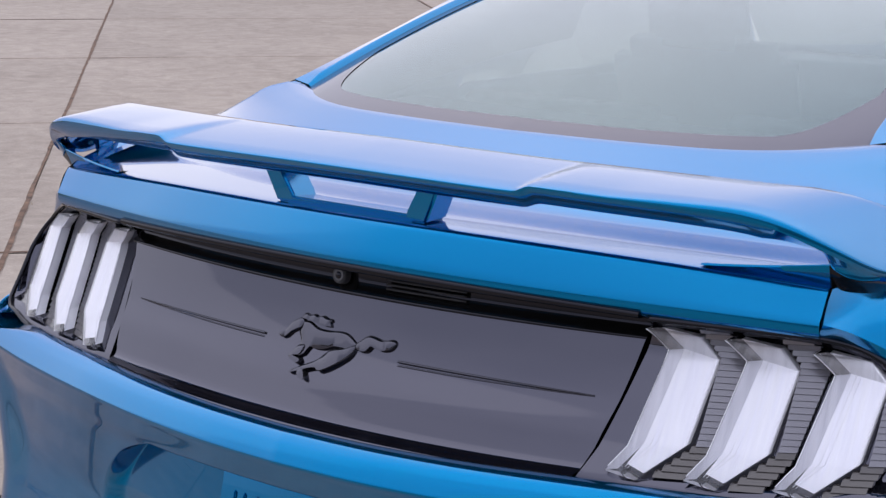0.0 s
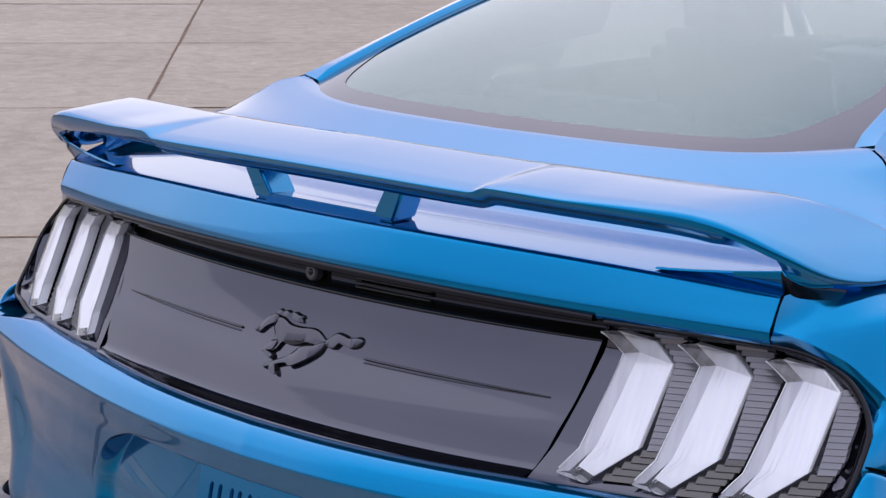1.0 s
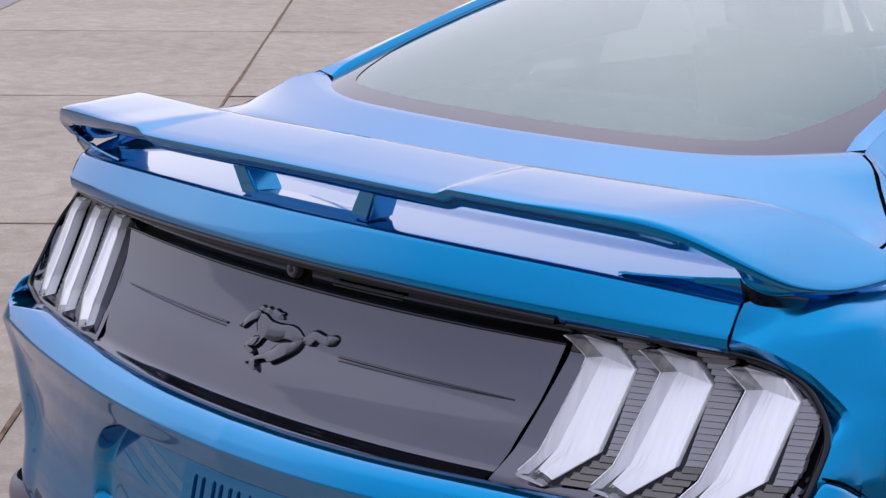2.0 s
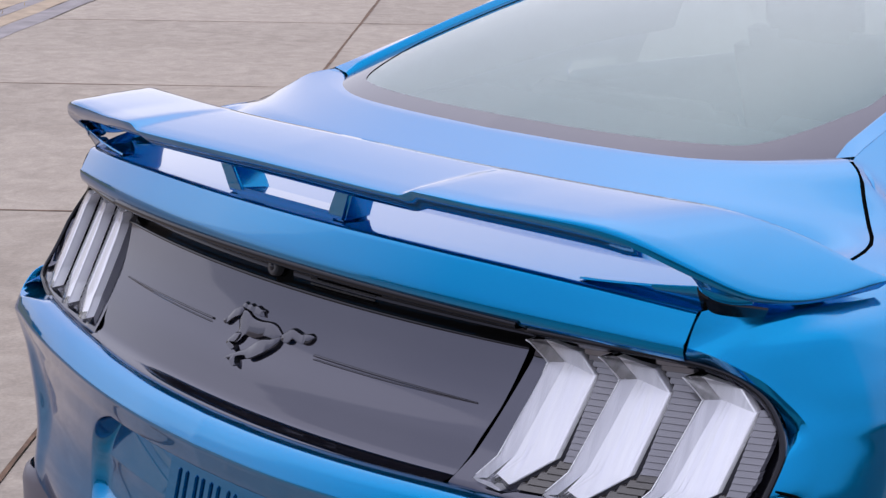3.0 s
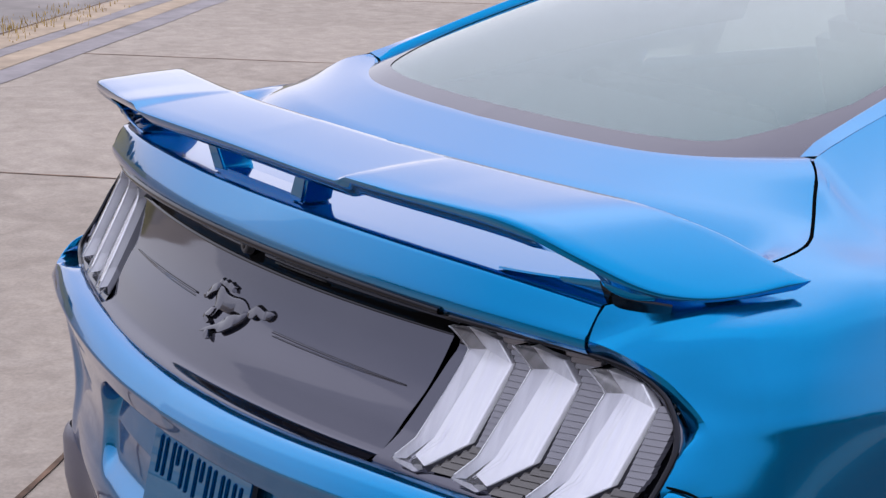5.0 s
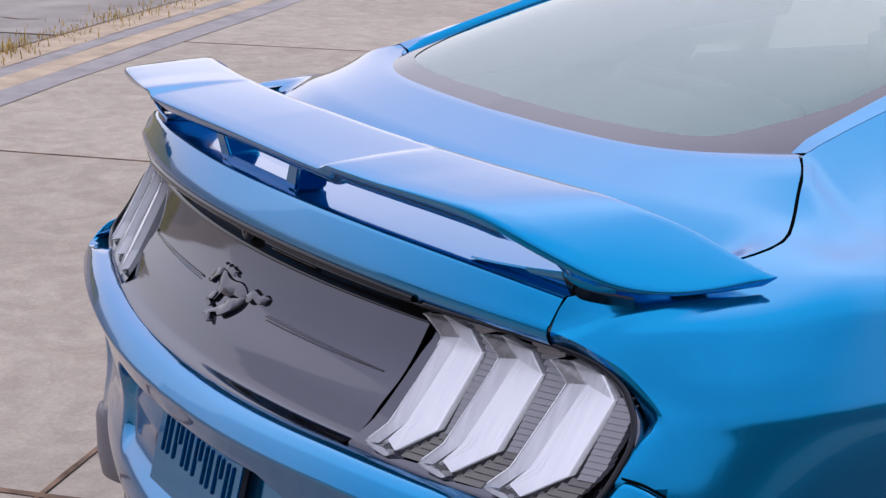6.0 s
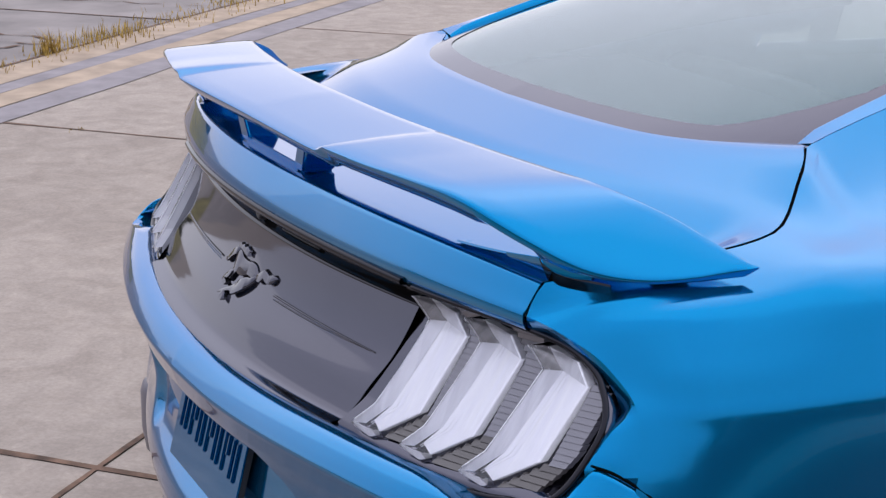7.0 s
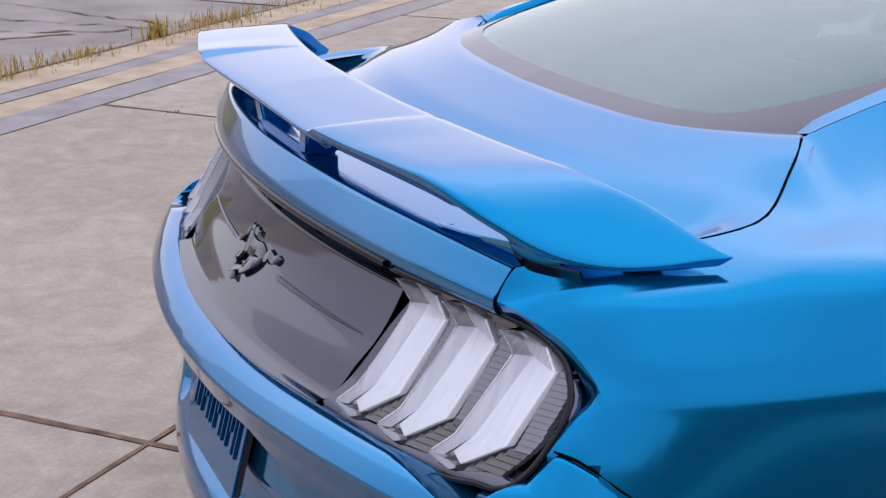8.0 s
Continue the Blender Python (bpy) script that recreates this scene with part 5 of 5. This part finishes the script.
def side_glass(mirror):
    """Door glass and the small quarter glass, with the pillar between."""
    s = -1 if mirror else 1
    rail = lambda y: np.array((0.535 - 0.03 * ((y - 2.2) / 0.7) ** 2, y, 1.335 - 0.03 * ((y - 2.1) / 0.7) ** 2))
    belt = lambda y: np.array((float(side_x(y)) - 0.115, y, 1.004 - 0.02 * max(0.0, (y - 1.6))))
    for name, y0, y1, t0, t1 in (("door_glass", 1.78, 3.05, 1.66, 2.50), ("quarter_glass", 1.28, 1.70, 1.52, 1.60)):
        rows = []
        for u in np.linspace(0, 1, 12):
            a, b = belt(y0 + (y1 - y0) * u), rail(t0 + (t1 - t0) * u)
            rows.append([a + (b - a) * f + np.array((0.02 * math.sin(math.pi * f), 0, 0)) for f in np.linspace(0, 1, 8)])
        sheet(name, rows, GLASS, CAR, "tinted side window", 0.004, False, mirror).visible_shadow = False
    rows = []
    for u in np.linspace(0, 1, 3):
        a, b = belt(1.70 + 0.08 * u), rail(1.60 + 0.06 * u)
        rows.append([a + (b - a) * f + np.array((0.022 * math.sin(math.pi * f) + 0.002, 0, 0)) for f in np.linspace(0, 1, 8)])
    sheet("door_pillar", rows, BLACK, CAR, "", 0.006, False, mirror)
    p = [rail(y) * (s, 1, 1) + np.array((0, 0, 0.004)) for y in np.linspace(1.5, 2.46, 20)]
    p += [np.array((s * (0.54 + 0.20 * u), 2.42 + 0.80 * u - 0.17 * u, 1.335 - 0.34 * u)) for u in np.linspace(0.1, 1, 12)]
    tube("roof_rail", p, 0.024, PAINT, CAR, sides=10)


side_glass(False)
side_glass(True)


def underbody():
    part("floor_pan", box_bm(0, 2.15, 0.26, 1.56, 4.1, 0.06, 0.02), MATTE, CAR, "black underbody")
    part("boot_floor", box_bm(0, 0.33, 0.52, 1.10, 0.66, 0.04, 0.01), MATTE, CAR)
    part("bulkhead", box_bm(0, 3.28, 0.62, 1.3, 0.04, 0.66, 0.01), MATTE, CAR)


underbody()


def wheel(x, y):
    m = Matrix.Translation((x, y, 0.338)) @ Matrix.Rotation(radians(90), 4, "Y")
    wh = empty("wheel")
    wh.parent = CAR
    tagged(wh, "dark alloy wheel with a black tyre")
    prof = [(0.24, -0.125), (0.32, -0.13), (0.334, -0.115), (0.338, -0.06), (0.338, 0.06), (0.334, 0.115), (0.32, 0.13), (0.24, 0.125)]
    rows = []
    for k in range(49):
        a = 2 * math.pi * k / 48
        rows.append([m @ Vector((r * math.cos(a), r * math.sin(a), w)) for r, w in prof])
    sheet("tyre", rows, RUBBER, wh, "black rubber tyre")
    rows = []
    for k in range(49):
        a = 2 * math.pi * k / 48
        rows.append([m @ Vector((r * math.cos(a), r * math.sin(a), w)) for r, w in ((0.245, -0.12), (0.23, -0.10), (0.22, 0.0), (0.23, 0.10), (0.245, 0.12))])
    sheet("rim", rows, ALLOY, wh)
    out = 1 if x > 0 else -1
    for k in range(10):
        bm = box_bm(0.13, 0, out * 0.085, 0.20, 0.028, 0.02, 0.006)
        bmesh.ops.transform(bm, matrix=m @ Matrix.Rotation(2 * math.pi * k / 10, 4, "Z"), verts=bm.verts)
        part("spoke", bm, ALLOY, wh)
    bm = bmesh.new()
    bmesh.ops.create_cone(bm, cap_ends=True, segments=24, radius1=0.05, radius2=0.04, depth=0.05, matrix=m @ Matrix.Translation((0, 0, out * 0.08)))
    part("hub", bm, ALLOY, wh)
    bm = bmesh.new()
    bmesh.ops.create_cone(bm, cap_ends=True, segments=32, radius1=0.17, radius2=0.17, depth=0.02, matrix=m)
    part("brake_disc", bm, SILVER, wh)


for wy in WHEELS:
    for wx in (0.80, -0.80):
        wheel(wx, wy)


# ---- cabin seen through the rear glass ----
def seat(x, y):
    st = empty("front_seat")
    st.parent = CAR
    tagged(st, "black leather front seat")

    def pad(name, cx, cy, cz, sx, sy, sz, tilt, b=0.05):
        bm = box_bm(0, 0, 0, sx, sy, sz, b)
        bmesh.ops.transform(bm, matrix=Matrix.Translation((cx, cy, cz)) @ Matrix.Rotation(radians(tilt), 4, "X"), verts=bm.verts)
        part(name, bm, LEATHER, st, smooth=True)
    pad("seat_base", x, y + 0.25, 0.50, 0.50, 0.52, 0.16, 4)
    pad("seat_back", x, y - 0.08, 0.82, 0.48, 0.14, 0.60, 18)
    pad("headrest", x, y - 0.20, 1.17, 0.26, 0.09, 0.17, 12, 0.035)


seat(0.37, 2.1)
seat(-0.37, 2.1)
for sx in (0.3, -0.3):
    bm = box_bm(0, 0, 0, 0.56, 0.16, 0.5, 0.06)
    bmesh.ops.transform(bm, matrix=Matrix.Translation((sx, 1.22, 0.82)) @ Matrix.Rotation(radians(24), 4, "X"), verts=bm.verts)
    part("rear_seat_back", bm, LEATHER, CAR, "black leather rear seat back", smooth=True)
part("rear_seat_base", box_bm(0, 1.48, 0.52, 1.1, 0.5, 0.16, 0.06), LEATHER, CAR, "black leather rear seat", smooth=True)
sheet("parcel_shelf", [[(x, y, 1.03 + 0.02 * (y - 0.5)) for x in np.linspace(-0.62, 0.62, 9)] for y in (0.50, 0.75, 1.05)], CARPET, CAR, "dark parcel shelf", 0.01)
part("dashboard", box_bm(0, 3.0, 0.88, 1.36, 0.36, 0.16, 0.05), LEATHER, CAR, "dark dashboard", smooth=True)
for mirror in (False, True):
    rows = []
    for y in np.linspace(0.6, 1.62, 12):
        t = curve(TOP_EDGE, 100)
        i = int(np.argmin(np.abs(t[:, 1] - y)))
        rows.append([(t[i, 0] - 0.012 + (0.64 - t[i, 0]) * f, y, t[i, 2] - 0.02 + (0.98 - t[i, 2]) * f) for f in np.linspace(0, 0.55, 4)])
    sheet("pillar_trim", rows, CARPET, CAR, "dark cloth pillar trim", 0.004, False, mirror)
